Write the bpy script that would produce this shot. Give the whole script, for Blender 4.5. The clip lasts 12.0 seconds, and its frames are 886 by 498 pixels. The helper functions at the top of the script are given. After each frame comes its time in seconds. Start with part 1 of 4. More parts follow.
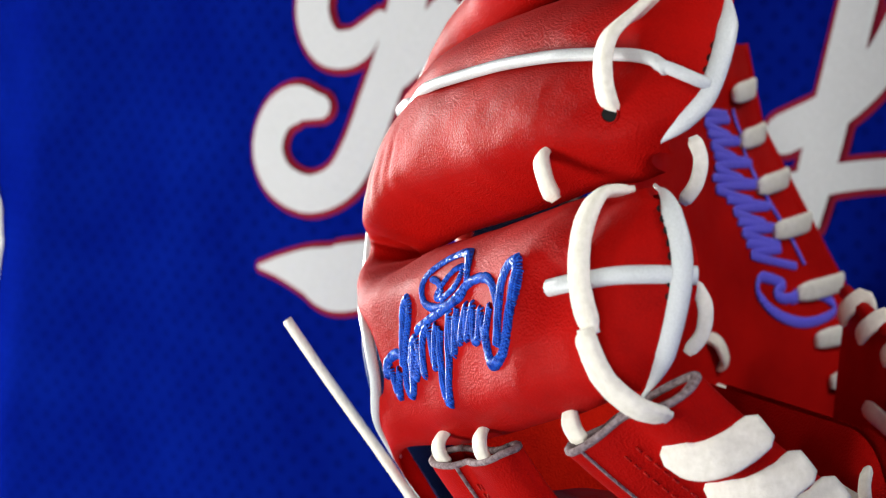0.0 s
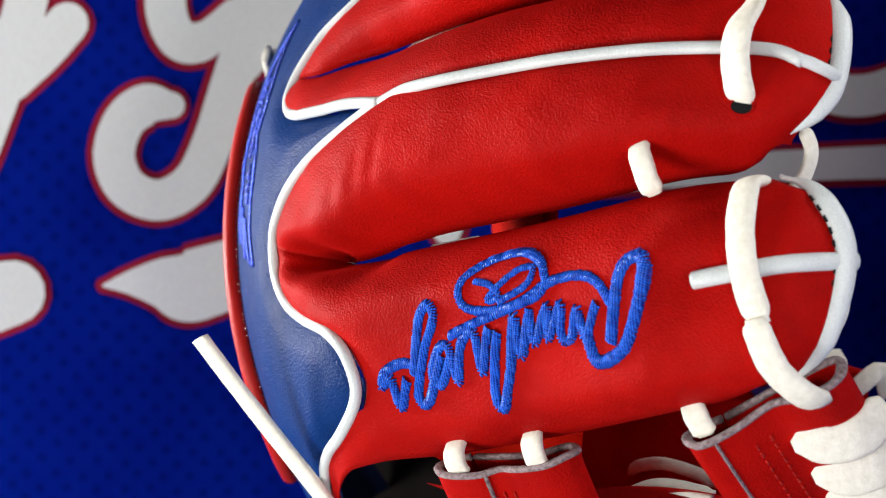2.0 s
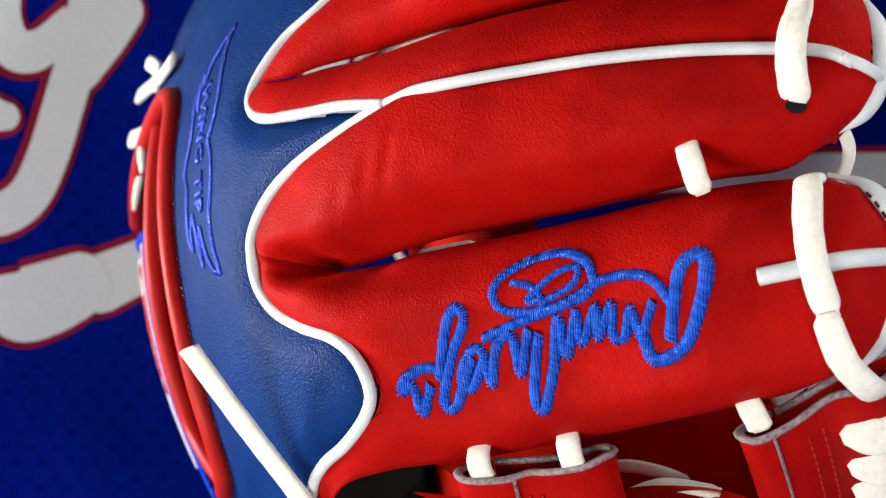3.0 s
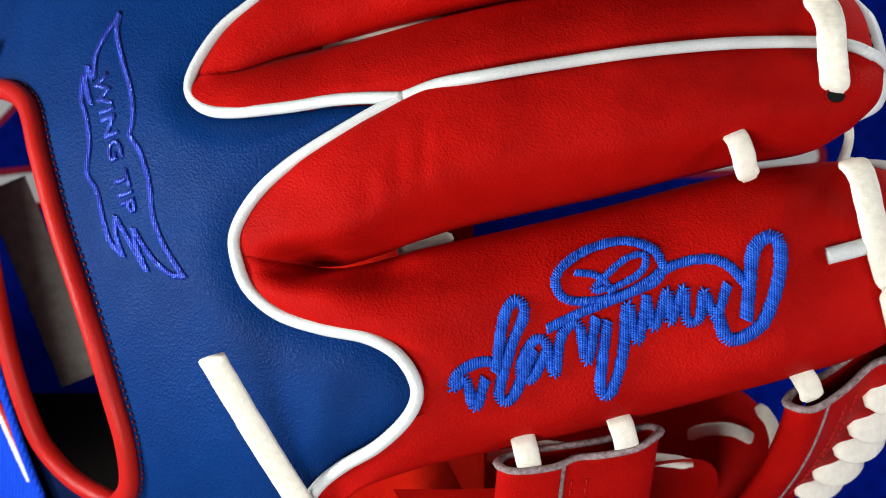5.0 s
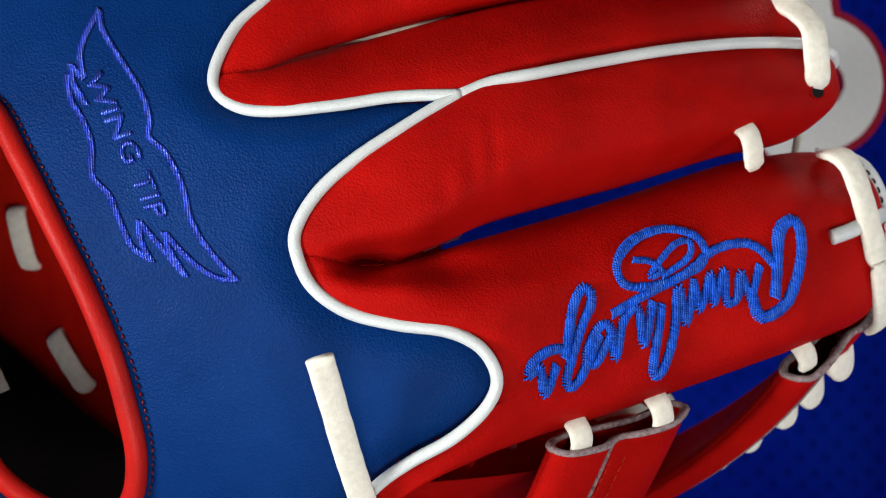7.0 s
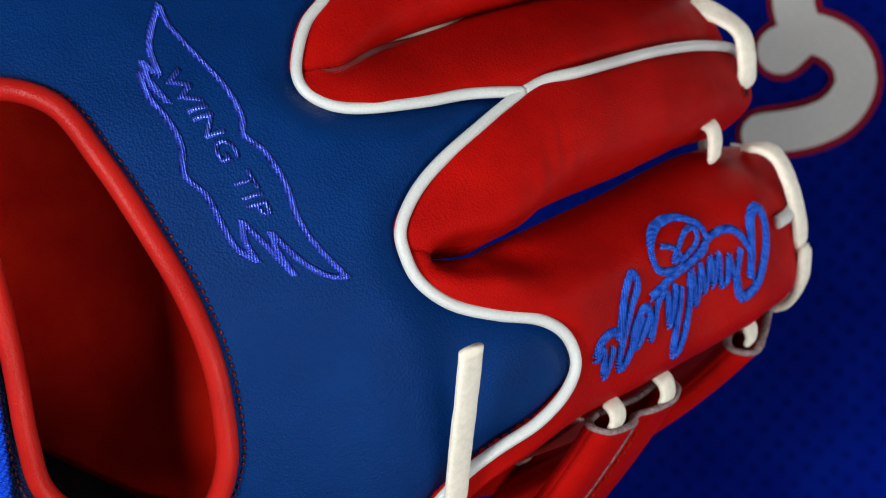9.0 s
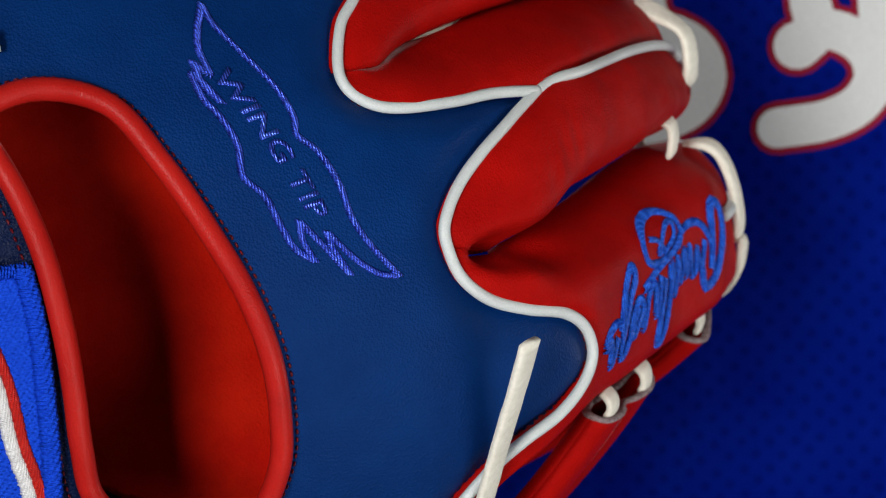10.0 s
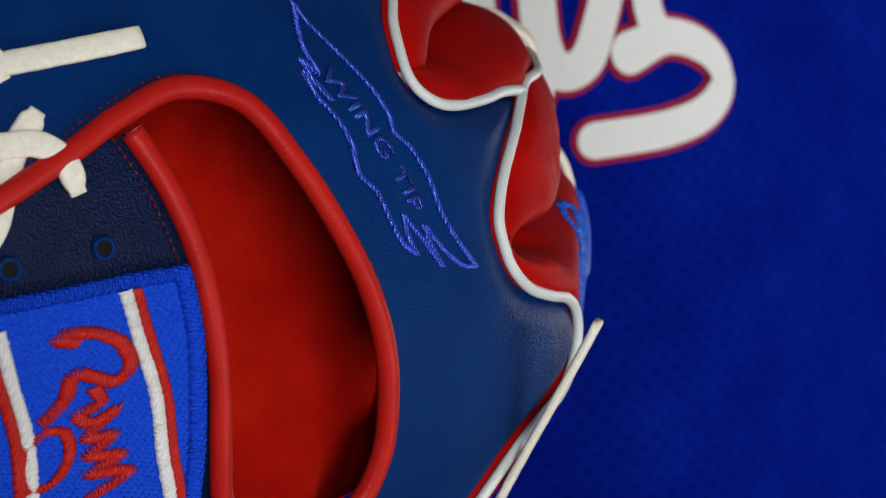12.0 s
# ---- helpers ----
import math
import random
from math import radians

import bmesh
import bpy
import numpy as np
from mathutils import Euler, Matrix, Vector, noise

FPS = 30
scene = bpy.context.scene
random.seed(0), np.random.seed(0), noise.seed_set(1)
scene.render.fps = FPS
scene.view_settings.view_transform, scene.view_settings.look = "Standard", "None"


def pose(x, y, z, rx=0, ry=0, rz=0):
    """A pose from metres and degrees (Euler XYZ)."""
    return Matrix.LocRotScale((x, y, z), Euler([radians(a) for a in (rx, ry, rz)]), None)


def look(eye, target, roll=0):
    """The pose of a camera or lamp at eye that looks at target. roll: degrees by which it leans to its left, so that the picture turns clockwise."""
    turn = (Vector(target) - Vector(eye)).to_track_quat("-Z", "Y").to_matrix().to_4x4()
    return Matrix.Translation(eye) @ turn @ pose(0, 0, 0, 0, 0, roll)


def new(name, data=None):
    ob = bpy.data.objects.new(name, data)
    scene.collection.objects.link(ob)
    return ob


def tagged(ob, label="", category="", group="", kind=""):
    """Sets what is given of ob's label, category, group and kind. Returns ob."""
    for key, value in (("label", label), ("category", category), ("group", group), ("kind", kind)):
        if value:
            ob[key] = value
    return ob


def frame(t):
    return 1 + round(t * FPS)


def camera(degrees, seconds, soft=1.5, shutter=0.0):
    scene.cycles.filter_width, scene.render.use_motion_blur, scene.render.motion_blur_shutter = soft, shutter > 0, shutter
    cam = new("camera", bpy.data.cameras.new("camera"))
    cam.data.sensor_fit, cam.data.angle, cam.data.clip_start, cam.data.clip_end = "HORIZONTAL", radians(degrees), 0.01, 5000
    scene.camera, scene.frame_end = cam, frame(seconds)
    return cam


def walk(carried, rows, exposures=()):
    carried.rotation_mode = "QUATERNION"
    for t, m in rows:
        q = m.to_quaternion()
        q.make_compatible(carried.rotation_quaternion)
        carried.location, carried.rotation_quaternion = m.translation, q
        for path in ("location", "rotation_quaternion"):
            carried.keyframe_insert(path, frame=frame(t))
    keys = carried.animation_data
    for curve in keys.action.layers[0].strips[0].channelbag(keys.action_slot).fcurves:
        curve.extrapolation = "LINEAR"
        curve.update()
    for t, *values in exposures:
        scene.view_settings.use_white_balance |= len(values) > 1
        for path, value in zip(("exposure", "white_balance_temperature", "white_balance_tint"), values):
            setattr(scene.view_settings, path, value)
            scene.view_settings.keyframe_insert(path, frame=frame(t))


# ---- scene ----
cam = camera(22.68, 12.0, soft=1.1)
PATH = [
    (0, (0.4574, -0.1721, 0.0287), (-1.4274, 0.4864, -0.0892), 4.52),
    (0.5, (0.4323, -0.2199, 0.0225), (-1.3649, 0.6530, -0.0693), 4.35),
    (1, (0.4027, -0.2636, 0.0175), (-1.2801, 0.8150, -0.0514), 4.16),
    (1.5, (0.3711, -0.3017, 0.0120), (-1.1849, 0.9540, -0.0330), 3.95),
    (2, (0.3334, -0.3383, 0.0058), (-1.0710, 1.0855, -0.0119), 3.61),
    (2.5, (0.2947, -0.3684, -0.0010), (-0.9522, 1.1952, 0.0115), 3.35),
    (4.5, (0.1073, -0.4521, -0.0099), (-0.3307, 1.4987, 0.0397), 0.86),
    (5, (0.0548, -0.4613, -0.0079), (-0.1557, 1.5272, 0.0314), 0.12),
    (5.5, (0.0053, -0.4663, -0.0078), (0.0053, 1.5333, 0.0315), -0.54),
    (6, (-0.0475, -0.4641, -0.0102), (0.1751, 1.5229, 0.0367), -1.17),
    (6.5, (-0.0982, -0.4594, -0.0082), (0.3333, 1.4931, 0.0298), -1.77),
    (7, (-0.1449, -0.4487, -0.0090), (0.4785, 1.4513, 0.0301), -2.37),
    (9, (-0.3360, -0.3482, -0.0030), (1.0390, 1.1041, 0.0071), -4.73),
    (9.5, (-0.3739, -0.3129, 0.0010), (1.1458, 0.9874, -0.0059), -5.20),
    (10, (-0.4079, -0.2765, 0.0076), (1.2342, 0.8648, -0.0282), -5.56),
    (10.5, (-0.4386, -0.2337, 0.0074), (1.3162, 0.7252, -0.0281), -6.04),
    (11, (-0.4673, -0.1862, 0.0136), (1.3833, 0.5697, -0.0483), -6.38),
    (11.5, (-0.4884, -0.1375, 0.0191), (1.4321, 0.4140, -0.0668), -6.81),
    (12, (-0.5037, -0.0899, 0.0239), (1.4617, 0.2652, -0.0813), -6.95),
]
walk(cam, [(t, look(eye, target, roll)) for t, eye, target, roll in PATH],
     exposures=[(0, 0.36), (1, 0.38), (2.5, 0.38), (4.5, 0.12), (5.5, 0.02), (7, -0.29), (9, -0.58), (10.5, -0.98), (12, -1.10)])
cam.data.dof.use_dof, cam.data.dof.focus_distance, cam.data.dof.aperture_fstop = True, 0.445, 27.0

# ---- light ----
world = bpy.data.worlds.new("room_light")
scene.world = world
world.use_nodes = True
wn = world.node_tree
wn.nodes["Background"].inputs["Color"].default_value = (0.92, 0.96, 1.0, 1)
wn.nodes["Background"].inputs["Strength"].default_value = 0.02


def area_lamp(name, eye, target, size_x, size_y, power, colour=(1, 1, 1)):
    data = bpy.data.lights.new(name, "AREA")
    data.shape, data.size, data.size_y, data.energy, data.color = "RECTANGLE", size_x, size_y, power, colour
    ob = new(name, data)
    ob.matrix_world = look(eye, target)
    return tagged(ob, "unseen light panel added to light the display", "lamp", kind="structure")


# unseen panels added to light the glove from right, below and left
area_lamp("added_light_panel", (1.12, -0.44, -0.10), (0, 0, 0), 0.5, 0.4, 9.5, (1.0, 0.97, 0.93))
area_lamp("added_light_panel", (-0.26, -0.92, -0.50), (0, 0, 0), 0.6, 0.35, 9.5, (1.0, 0.98, 0.95))
area_lamp("added_light_panel", (-1.02, -0.27, 0.02), (0.05, 0.03, 0), 0.35, 0.35, 25.0, (1.0, 0.98, 0.95))
# unseen spot added to brighten the right side of the jersey only
beam = bpy.data.lights.new("added_jersey_spot", "SPOT")
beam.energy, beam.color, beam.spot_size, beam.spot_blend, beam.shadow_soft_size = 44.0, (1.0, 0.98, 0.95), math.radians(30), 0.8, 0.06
added_jersey_spot = tagged(new("added_jersey_spot", beam), "unseen white spotlight added to brighten the jersey", "lamp", kind="structure")
added_jersey_spot.matrix_world = look((0.58, -0.95, 0.02), (0.38, -0.10, -0.02))
# another unseen panel, added to brighten the palm
area_lamp("added_light_panel", (0.75, 0.38, 0.75), (0, 0.10, 0), 0.4, 0.4, 5.0, (1.0, 0.98, 0.95))


# ---- materials ----
def nodes_of(name):
    mat = bpy.data.materials.new(name)
    mat.use_nodes = True
    nt = mat.node_tree
    return mat, nt, nt.nodes["Principled BSDF"]


def add(nt, kind, **values):
    n = nt.nodes.new(kind)
    for k, v in values.items():
        n.inputs[k].default_value = v
    return n


def ramp(nt, source, stops):
    r = nt.nodes.new("ShaderNodeValToRGB")
    els = r.color_ramp.elements
    while len(els) < len(stops):
        els.new(0.5)
    for e, (p, c) in zip(els, stops):
        e.position, e.color = p, (*c, 1)
    nt.links.new(source, r.inputs["Fac"])
    return r.outputs["Color"]


def mix(nt, fac, a, b, mode="MIX"):
    m = nt.nodes.new("ShaderNodeMix")
    m.data_type, m.blend_type = "RGBA", mode
    for sock, v in ((m.inputs[0], fac), (m.inputs[6], a), (m.inputs[7], b)):
        if hasattr(v, "is_linked"):
            nt.links.new(v, sock)
        else:
            sock.default_value = v
    return m.outputs[2]


def bumps(nt, bsdf, layers):
    """layers: (height socket, strength, distance)"""
    last = None
    for h, strength, dist in layers:
        b = add(nt, "ShaderNodeBump", Strength=strength, Distance=dist)
        nt.links.new(h, b.inputs["Height"])
        if last:
            nt.links.new(last, b.inputs["Normal"])
        last = b.outputs["Normal"]
    nt.links.new(last, bsdf.inputs["Normal"])


def coords(nt):
    return nt.nodes.new("ShaderNodeNewGeometry").outputs["Position"]


def noise_tex(nt, scale, detail=3.0, rough=0.55):
    n = add(nt, "ShaderNodeTexNoise", Scale=scale, Detail=detail, Roughness=rough)
    nt.links.new(coords(nt), n.inputs["Vector"])
    return n.outputs["Fac"]


def leather(name, dark, light, rough=0.42, grain=0.5, coat=0.0, spec=0.085):
    mat, nt, b = nodes_of(name)
    big = noise_tex(nt, 45, 4)
    col = ramp(nt, big, [(0.32, dark), (0.68, light)])
    pore = add(nt, "ShaderNodeTexVoronoi", Scale=1900.0)
    nt.links.new(coords(nt), pore.inputs["Vector"])
    fine = noise_tex(nt, 2600, 2)
    col = mix(nt, ramp(nt, fine, [(0.35, (0, 0, 0)), (0.75, (0.22, 0.22, 0.22))]), col, (*[c * 1.5 for c in light], 1))
    nt.links.new(col, b.inputs["Base Color"])
    wrinkle = noise_tex(nt, 330, 5, 0.6)
    soft_folds = noise_tex(nt, 60, 2, 0.4)
    r = ramp(nt, noise_tex(nt, 120, 3), [(0.3, (rough - 0.06,) * 3), (0.7, (rough + 0.08,) * 3)])
    nt.links.new(r, b.inputs["Roughness"])
    b.inputs["Specular IOR Level"].default_value = spec
    b.inputs["Coat Weight"].default_value = coat
    bumps(nt, b, [(soft_folds, 0.35, 0.0012), (wrinkle, 0.22, 0.0005), (pore.outputs["Distance"], grain * 1.5, 0.0003), (fine, 0.3, 0.00012)])
    return mat


def plain(name, dark, light, rough, scale=300, bump=0.2, dist=0.0003, metal=0.0, spec=0.15, ribs=0.0):
    mat, nt, b = nodes_of(name)
    n = noise_tex(nt, scale, 5, 0.6)
    nt.links.new(ramp(nt, n, [(0.3, dark), (0.7, light)]), b.inputs["Base Color"])
    b.inputs["Roughness"].default_value = rough
    b.inputs["Metallic"].default_value = metal
    b.inputs["Specular IOR Level"].default_value = spec
    layers = []
    if ribs:
        turn = add(nt, "ShaderNodeMapping", Rotation=(0, math.radians(-20), 0))
        nt.links.new(coords(nt), turn.inputs["Vector"])
        for way, size in (("X", 1.0), ("Z", 1.6)):
            w = add(nt, "ShaderNodeTexWave", Scale=2 * math.pi / 20 / ribs * size, Distortion=0.6, Detail=1.0)
            w.bands_direction = way
            nt.links.new(turn.outputs["Vector"], w.inputs["Vector"])
            layers.append((w.outputs["Fac"], 0.7 / size, 0.0006))
    bumps(nt, b, layers + [(n, bump, dist), (noise_tex(nt, scale * 7, 2), bump, dist * 0.4)])
    return mat


def thread(name, dark, light, scale=1400.0, sheen=0.15, spec=0.22, metal=0.0):
    mat, nt, b = nodes_of(name)
    w = add(nt, "ShaderNodeTexWave", Scale=scale * 0.45, Distortion=1.2, Detail=1.0)
    nt.links.new(coords(nt), w.inputs["Vector"])
    n = noise_tex(nt, 900, 2)
    strand = nt.nodes.new("ShaderNodeNewGeometry").outputs["Random Per Island"]
    nt.links.new(mix(nt, 0.32, ramp(nt, w.outputs["Fac"], [(0.2, dark), (0.8, light)]), ramp(nt, strand, [(0.1, dark), (0.9, light)])), b.inputs["Base Color"])
    b.inputs["Roughness"].default_value = 0.3
    b.inputs["Metallic"].default_value = metal
    b.inputs["Specular IOR Level"].default_value = spec
    b.inputs["Sheen Weight"].default_value = sheen
    b.inputs["Sheen Tint"].default_value = (*light, 1)
    bumps(nt, b, [(w.outputs["Fac"], 0.5, 0.0003), (n, 0.4, 0.0002)])
    return mat


def cloth(name, dark, light):
    """knitted jersey: a lattice of tiny vent holes over a soft weave"""
    mat, nt, b = nodes_of(name)
    turn = add(nt, "ShaderNodeMapping", Rotation=(0, 0, math.radians(45)))
    nt.links.new(nt.nodes.new("ShaderNodeTexCoord").outputs["UV"], turn.inputs["Vector"])
    uv = turn.outputs["Vector"]
    v = add(nt, "ShaderNodeTexVoronoi", Scale=165.0, Randomness=0.22)
    v.voronoi_dimensions = "2D"
    nt.links.new(uv, v.inputs["Vector"])
    holes = ramp(nt, v.outputs["Distance"], [(0.14, (0.70, 0.70, 0.74)), (0.34, (1, 1, 1))])
    n = noise_tex(nt, 30, 3)
    col = mix(nt, 1.0, ramp(nt, n, [(0.3, dark), (0.7, light)]), holes, "MULTIPLY")
    nt.links.new(col, b.inputs["Base Color"])
    b.inputs["Roughness"].default_value = 1.0
    b.inputs["Specular IOR Level"].default_value = 0.0
    bumps(nt, b, [(v.outputs["Distance"], 0.3, 0.0006), (noise_tex(nt, 1500, 2), 0.2, 0.0003)])
    return mat


RED = leather("red_leather", (0.27, 0.0025, 0.0020), (0.40, 0.0045, 0.0030), 0.56, 0.28, spec=0.03)
BINDING = leather("red_binding_leather", (0.32, 0.006, 0.005), (0.44, 0.012, 0.008), 0.42, 0.12, spec=0.16)
LINER = leather("red_suede_lining", (0.38, 0.003, 0.002), (0.55, 0.013, 0.004), 0.8, 0.5, spec=0.02)
BLUE = leather("royal_blue_leather", (0.0006, 0.0182, 0.100), (0.0013, 0.0270, 0.136), 0.46, 0.34, spec=0.055)
NAVY = leather("navy_leather", (0.0015, 0.006, 0.030), (0.003, 0.010, 0.045), 0.38)
WHITE = leather("white_welting", (0.52, 0.56, 0.56), (0.62, 0.66, 0.65), 0.36, 0.15, spec=0.4)
LACE = plain("cream_rawhide", (0.70, 0.68, 0.58), (0.84, 0.82, 0.72), 0.7, 620, 0.5, 0.0004)
EDGE = plain("raw_leather_edge", (0.14, 0.09, 0.09), (0.40, 0.33, 0.34), 0.85, 900, 0.8, 0.0006)
THREAD_BLUE = thread("blue_embroidery_thread", (0.003, 0.022, 0.26), (0.030, 0.17, 0.85), spec=0.10)
THREAD_VIOLET = thread("violet_embroidery_thread", (0.006, 0.014, 0.26), (0.09, 0.19, 1.0), sheen=0.0, spec=0.8, metal=0.7)
THREAD_LILAC = thread("lilac_embroidery_thread", (0.05, 0.045, 0.55), (0.22, 0.20, 0.95))
THREAD_RED = thread("red_thread", (0.35, 0.006, 0.006), (0.60, 0.025, 0.015))
THREAD_MAROON = thread("dark_red_thread", (0.05, 0.003, 0.006), (0.22, 0.008, 0.010))
THREAD_WHITE = thread("white_thread", (0.62, 0.62, 0.62), (0.85, 0.85, 0.85))
PATCH = plain("blue_patch_cloth", (0.004, 0.045, 0.55), (0.012, 0.085, 0.78), 0.6, 1500, 0.5, 0.0003, spec=0.05, ribs=0.0012)
CLOTH = cloth("blue_jersey_knit", (0.001, 0.006, 0.15), (0.0015, 0.010, 0.195))
TWILL = plain("white_twill", (0.55, 0.57, 0.57), (0.64, 0.66, 0.66), 0.8, 1200, 0.3, 0.0003)
TWILL_RED = plain("red_twill", (0.20, 0.004, 0.02), (0.27, 0.008, 0.03), 0.8, 1200, 0.3, 0.0003)
GREY_PLATE = plain("grey_plate", (0.22, 0.21, 0.19), (0.34, 0.33, 0.30), 0.9, 400, 0.4)
BLACK = leather("black_leather", (0.006, 0.005, 0.005), (0.012, 0.009, 0.009), 0.8, 0.5, spec=0.02)
# near black for the painted shade of holes and for dark binding thread
DARK = plain("dark_shade_and_thread", (0.004, 0.004, 0.004), (0.01, 0.01, 0.01), 0.9)
PAINT = plain("wall_paint", (0.50, 0.50, 0.51), (0.55, 0.55, 0.56), 0.7, 15, 0.05)
FLOOR = plain("grey_floor", (0.10, 0.10, 0.11), (0.15, 0.15, 0.16), 0.6, 20)


# ---- mesh helpers ----
def part(name, verts_faces, material, parent=None, label="", smooth=True, kind=""):
    verts, faces = verts_faces
    me = bpy.data.meshes.new(name)
    me.from_pydata([tuple(v) for v in verts], [], faces)
    bm = bmesh.new()
    bm.from_mesh(me)
    bmesh.ops.recalc_face_normals(bm, faces=bm.faces)
    bm.to_mesh(me)
    bm.free()
    me.materials.append(material)
    if smooth:
        me.polygons.foreach_set("use_smooth", [True] * len(me.polygons))
    me.update()
    ob = new(name, me)
    ob.parent = parent
    if label or kind:
        tagged(ob, label, kind=kind)
    return ob


def spline(points, n):
    """Catmull-Rom through points, n samples evenly along its length (any dimension)."""
    p = np.array(points, float)
    p = np.vstack([2 * p[0] - p[1], p, 2 * p[-1] - p[-2]])
    out = []
    for i in range(1, len(p) - 2):
        for k in range(24):
            u = k / 24
            a, b, c, d = p[i - 1], p[i], p[i + 1], p[i + 2]
            out.append(0.5 * (2 * b + (c - a) * u + (2 * a - 5 * b + 4 * c - d) * u * u + (3 * b - a - 3 * c + d) * u ** 3))
    out.append(p[-2])
    out = np.array(out)
    run = np.concatenate([[0], np.cumsum(np.linalg.norm(np.diff(out, axis=0), axis=1))])
    at = np.linspace(0, run[-1], n)
    return np.stack([np.interp(at, run, out[:, k]) for k in range(out.shape[1])], 1)


def grid_faces(rows, cols, closed=False):
    faces = []
    for i in range(rows - 1):
        for j in range(cols if closed else cols - 1):
            k = (j + 1) % cols
            faces.append((i * cols + j, i * cols + k, (i + 1) * cols + k, (i + 1) * cols + j))
    return faces


def sweep(path, radius, sides=10, normal=(0, -1, 0), flat=1.0, taper=0.0, square=False):
    """A tube along path. radius: number or one per point. flat: thickness over width. square: a strap with eased edges."""
    path = np.array(path, float)
    n = len(path)
    tan = np.gradient(path, axis=0)
    tan /= np.linalg.norm(tan, axis=1)[:, None] + 1e-12
    nrm = np.array(normal, float)
    if nrm.ndim == 1:
        nrm = np.repeat(nrm[None], n, 0)
    rad = np.full(n, radius) if np.isscalar(radius) else np.array(radius)
    if square:
        half_ring = [(1.0, 0.0), (0.985, 0.38), (0.91, 0.66), (0.72, 0.86), (0.36, 0.97), (0.0, 1.0), (-0.36, 0.97), (-0.72, 0.86), (-0.91, 0.66), (-0.985, 0.38)]
        ring = half_ring + [(-a, -b) for a, b in half_ring]
    else:
        ring = [(math.cos(2 * math.pi * k / sides), math.sin(2 * math.pi * k / sides)) for k in range(sides)]
    verts = []
    for p, t, m, r in zip(path, tan, nrm, rad):
        m = m - t * (m @ t)
        m /= np.linalg.norm(m) + 1e-12
        w = np.cross(t, m)
        verts += [p + w * (a * r) + m * (b * r * flat) for a, b in ring]
    c = len(ring)
    faces = grid_faces(n, c, True)
    faces += [tuple(range(c)), tuple(range((n - 1) * c, n * c))]
    return verts, faces


def joined(*pieces):
    verts, faces = [], []
    for v, f in pieces:
        k = len(verts)
        verts += list(v)
        faces += [tuple(i + k for i in q) for q in f]
    return verts, faces


def stitches(path, length, gap, radius, normal, lift=0.0):
    """Short raised stitches along a path, as one run of thread."""
    path = np.array(path)
    run = np.concatenate([[0], np.cumsum(np.linalg.norm(np.diff(path, axis=0), axis=1))])
    nrm = np.array(normal, float)
    out, s = [], 0.0
    while s + length < run[-1]:
        u = np.linspace(s, s + length, 4)
        seg = np.stack([np.interp(u, run, path[:, k]) for k in range(3)], 1)
        k = min(int(np.searchsorted(run, s)), len(path) - 1)
        n = nrm if nrm.ndim == 1 else nrm[k]
        seg = seg + n * (np.array([lift - radius, lift, lift, lift - radius])[:, None])
        out.append(sweep(seg, radius, 6, n))
        s += length + gap
    return joined(*out)


# ---- setting ----
JR = 0.235          # the jersey hangs in a hollow curve behind the glove


HANG = [(-0.70, -0.150), (-0.50, -0.078), (-0.36, -0.022), (-0.272, 0.018), (-0.226, 0.070), (-0.160, 0.168), (0.0, 0.235), (0.160, 0.170), (0.226, 0.062), (0.266, -0.018), (0.335, -0.075), (0.50, -0.178), (0.70, -0.30)]


def hang_line():
    """the jersey's line on the floor plan, and the run along it, zero at its middle"""
    p = np.array(HANG)
    p = np.vstack([2 * p[0] - p[1], p, 2 * p[-1] - p[-2]])
    out = []
    for i in range(1, len(p) - 2):
        for u in np.linspace(0, 1, 30, endpoint=False):
            a, b, c, d = p[i - 1:i + 3]
            out.append(0.5 * (2 * b + (c - a) * u + (2 * a - 5 * b + 4 * c - d) * u * u + (3 * b - a - 3 * c + d) * u ** 3))
    out = np.array(out)
    run = np.concatenate([[0], np.cumsum(np.linalg.norm(np.diff(out, axis=0), axis=1))])
    return out, run - run[6 * 30]


HANG_XY, HANG_RUN = hang_line()
HANG_T = np.gradient(HANG_XY, axis=0) / np.linalg.norm(np.gradient(HANG_XY, axis=0), axis=1)[:, None]


def on_jersey(deg, z, lift=0.0):
    """a point of the jersey: a hollow half round behind the glove, its sides flaring out"""
    s = math.radians(deg) * JR
    x, y, tx, ty = (np.interp(s, HANG_RUN, c) for c in (HANG_XY[:, 0], HANG_XY[:, 1], HANG_T[:, 0], HANG_T[:, 1]))
    a = s / JR
    lift += 0.007 * math.exp(-((deg + 121) / 7.0) ** 2) + 0.004 * math.exp(-((deg - 133) / 7.0) ** 2)
    r = 0.0022 * math.sin(3.1 * a + 9 * z) + 0.0012 * math.sin(8 * a - 30 * z) - lift
    return (x - ty * r, y + tx * r, z)


def sheet(fn, us, vs):
    return [fn(u, v) for u in us for v in vs], grid_faces(len(us), len(vs))


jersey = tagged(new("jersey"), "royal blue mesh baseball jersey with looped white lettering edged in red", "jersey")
JERSEY_Z = np.concatenate([np.linspace(-0.75, -0.18, 20), np.linspace(-0.165, 0.105, 70)])
body = part("jersey_body", sheet(lambda a, z: on_jersey(a, z), np.linspace(-190, 190, 300), JERSEY_Z), CLOTH, jersey)
uv = body.data.uv_layers.new(name="cloth")
rows = np.repeat(np.linspace(-190, 190, 300) * math.radians(JR), 90)
for lp in body.data.loops:
    uv.data[lp.index].uv = (rows[lp.vertex_index], body.data.vertices[lp.vertex_index].co.z)

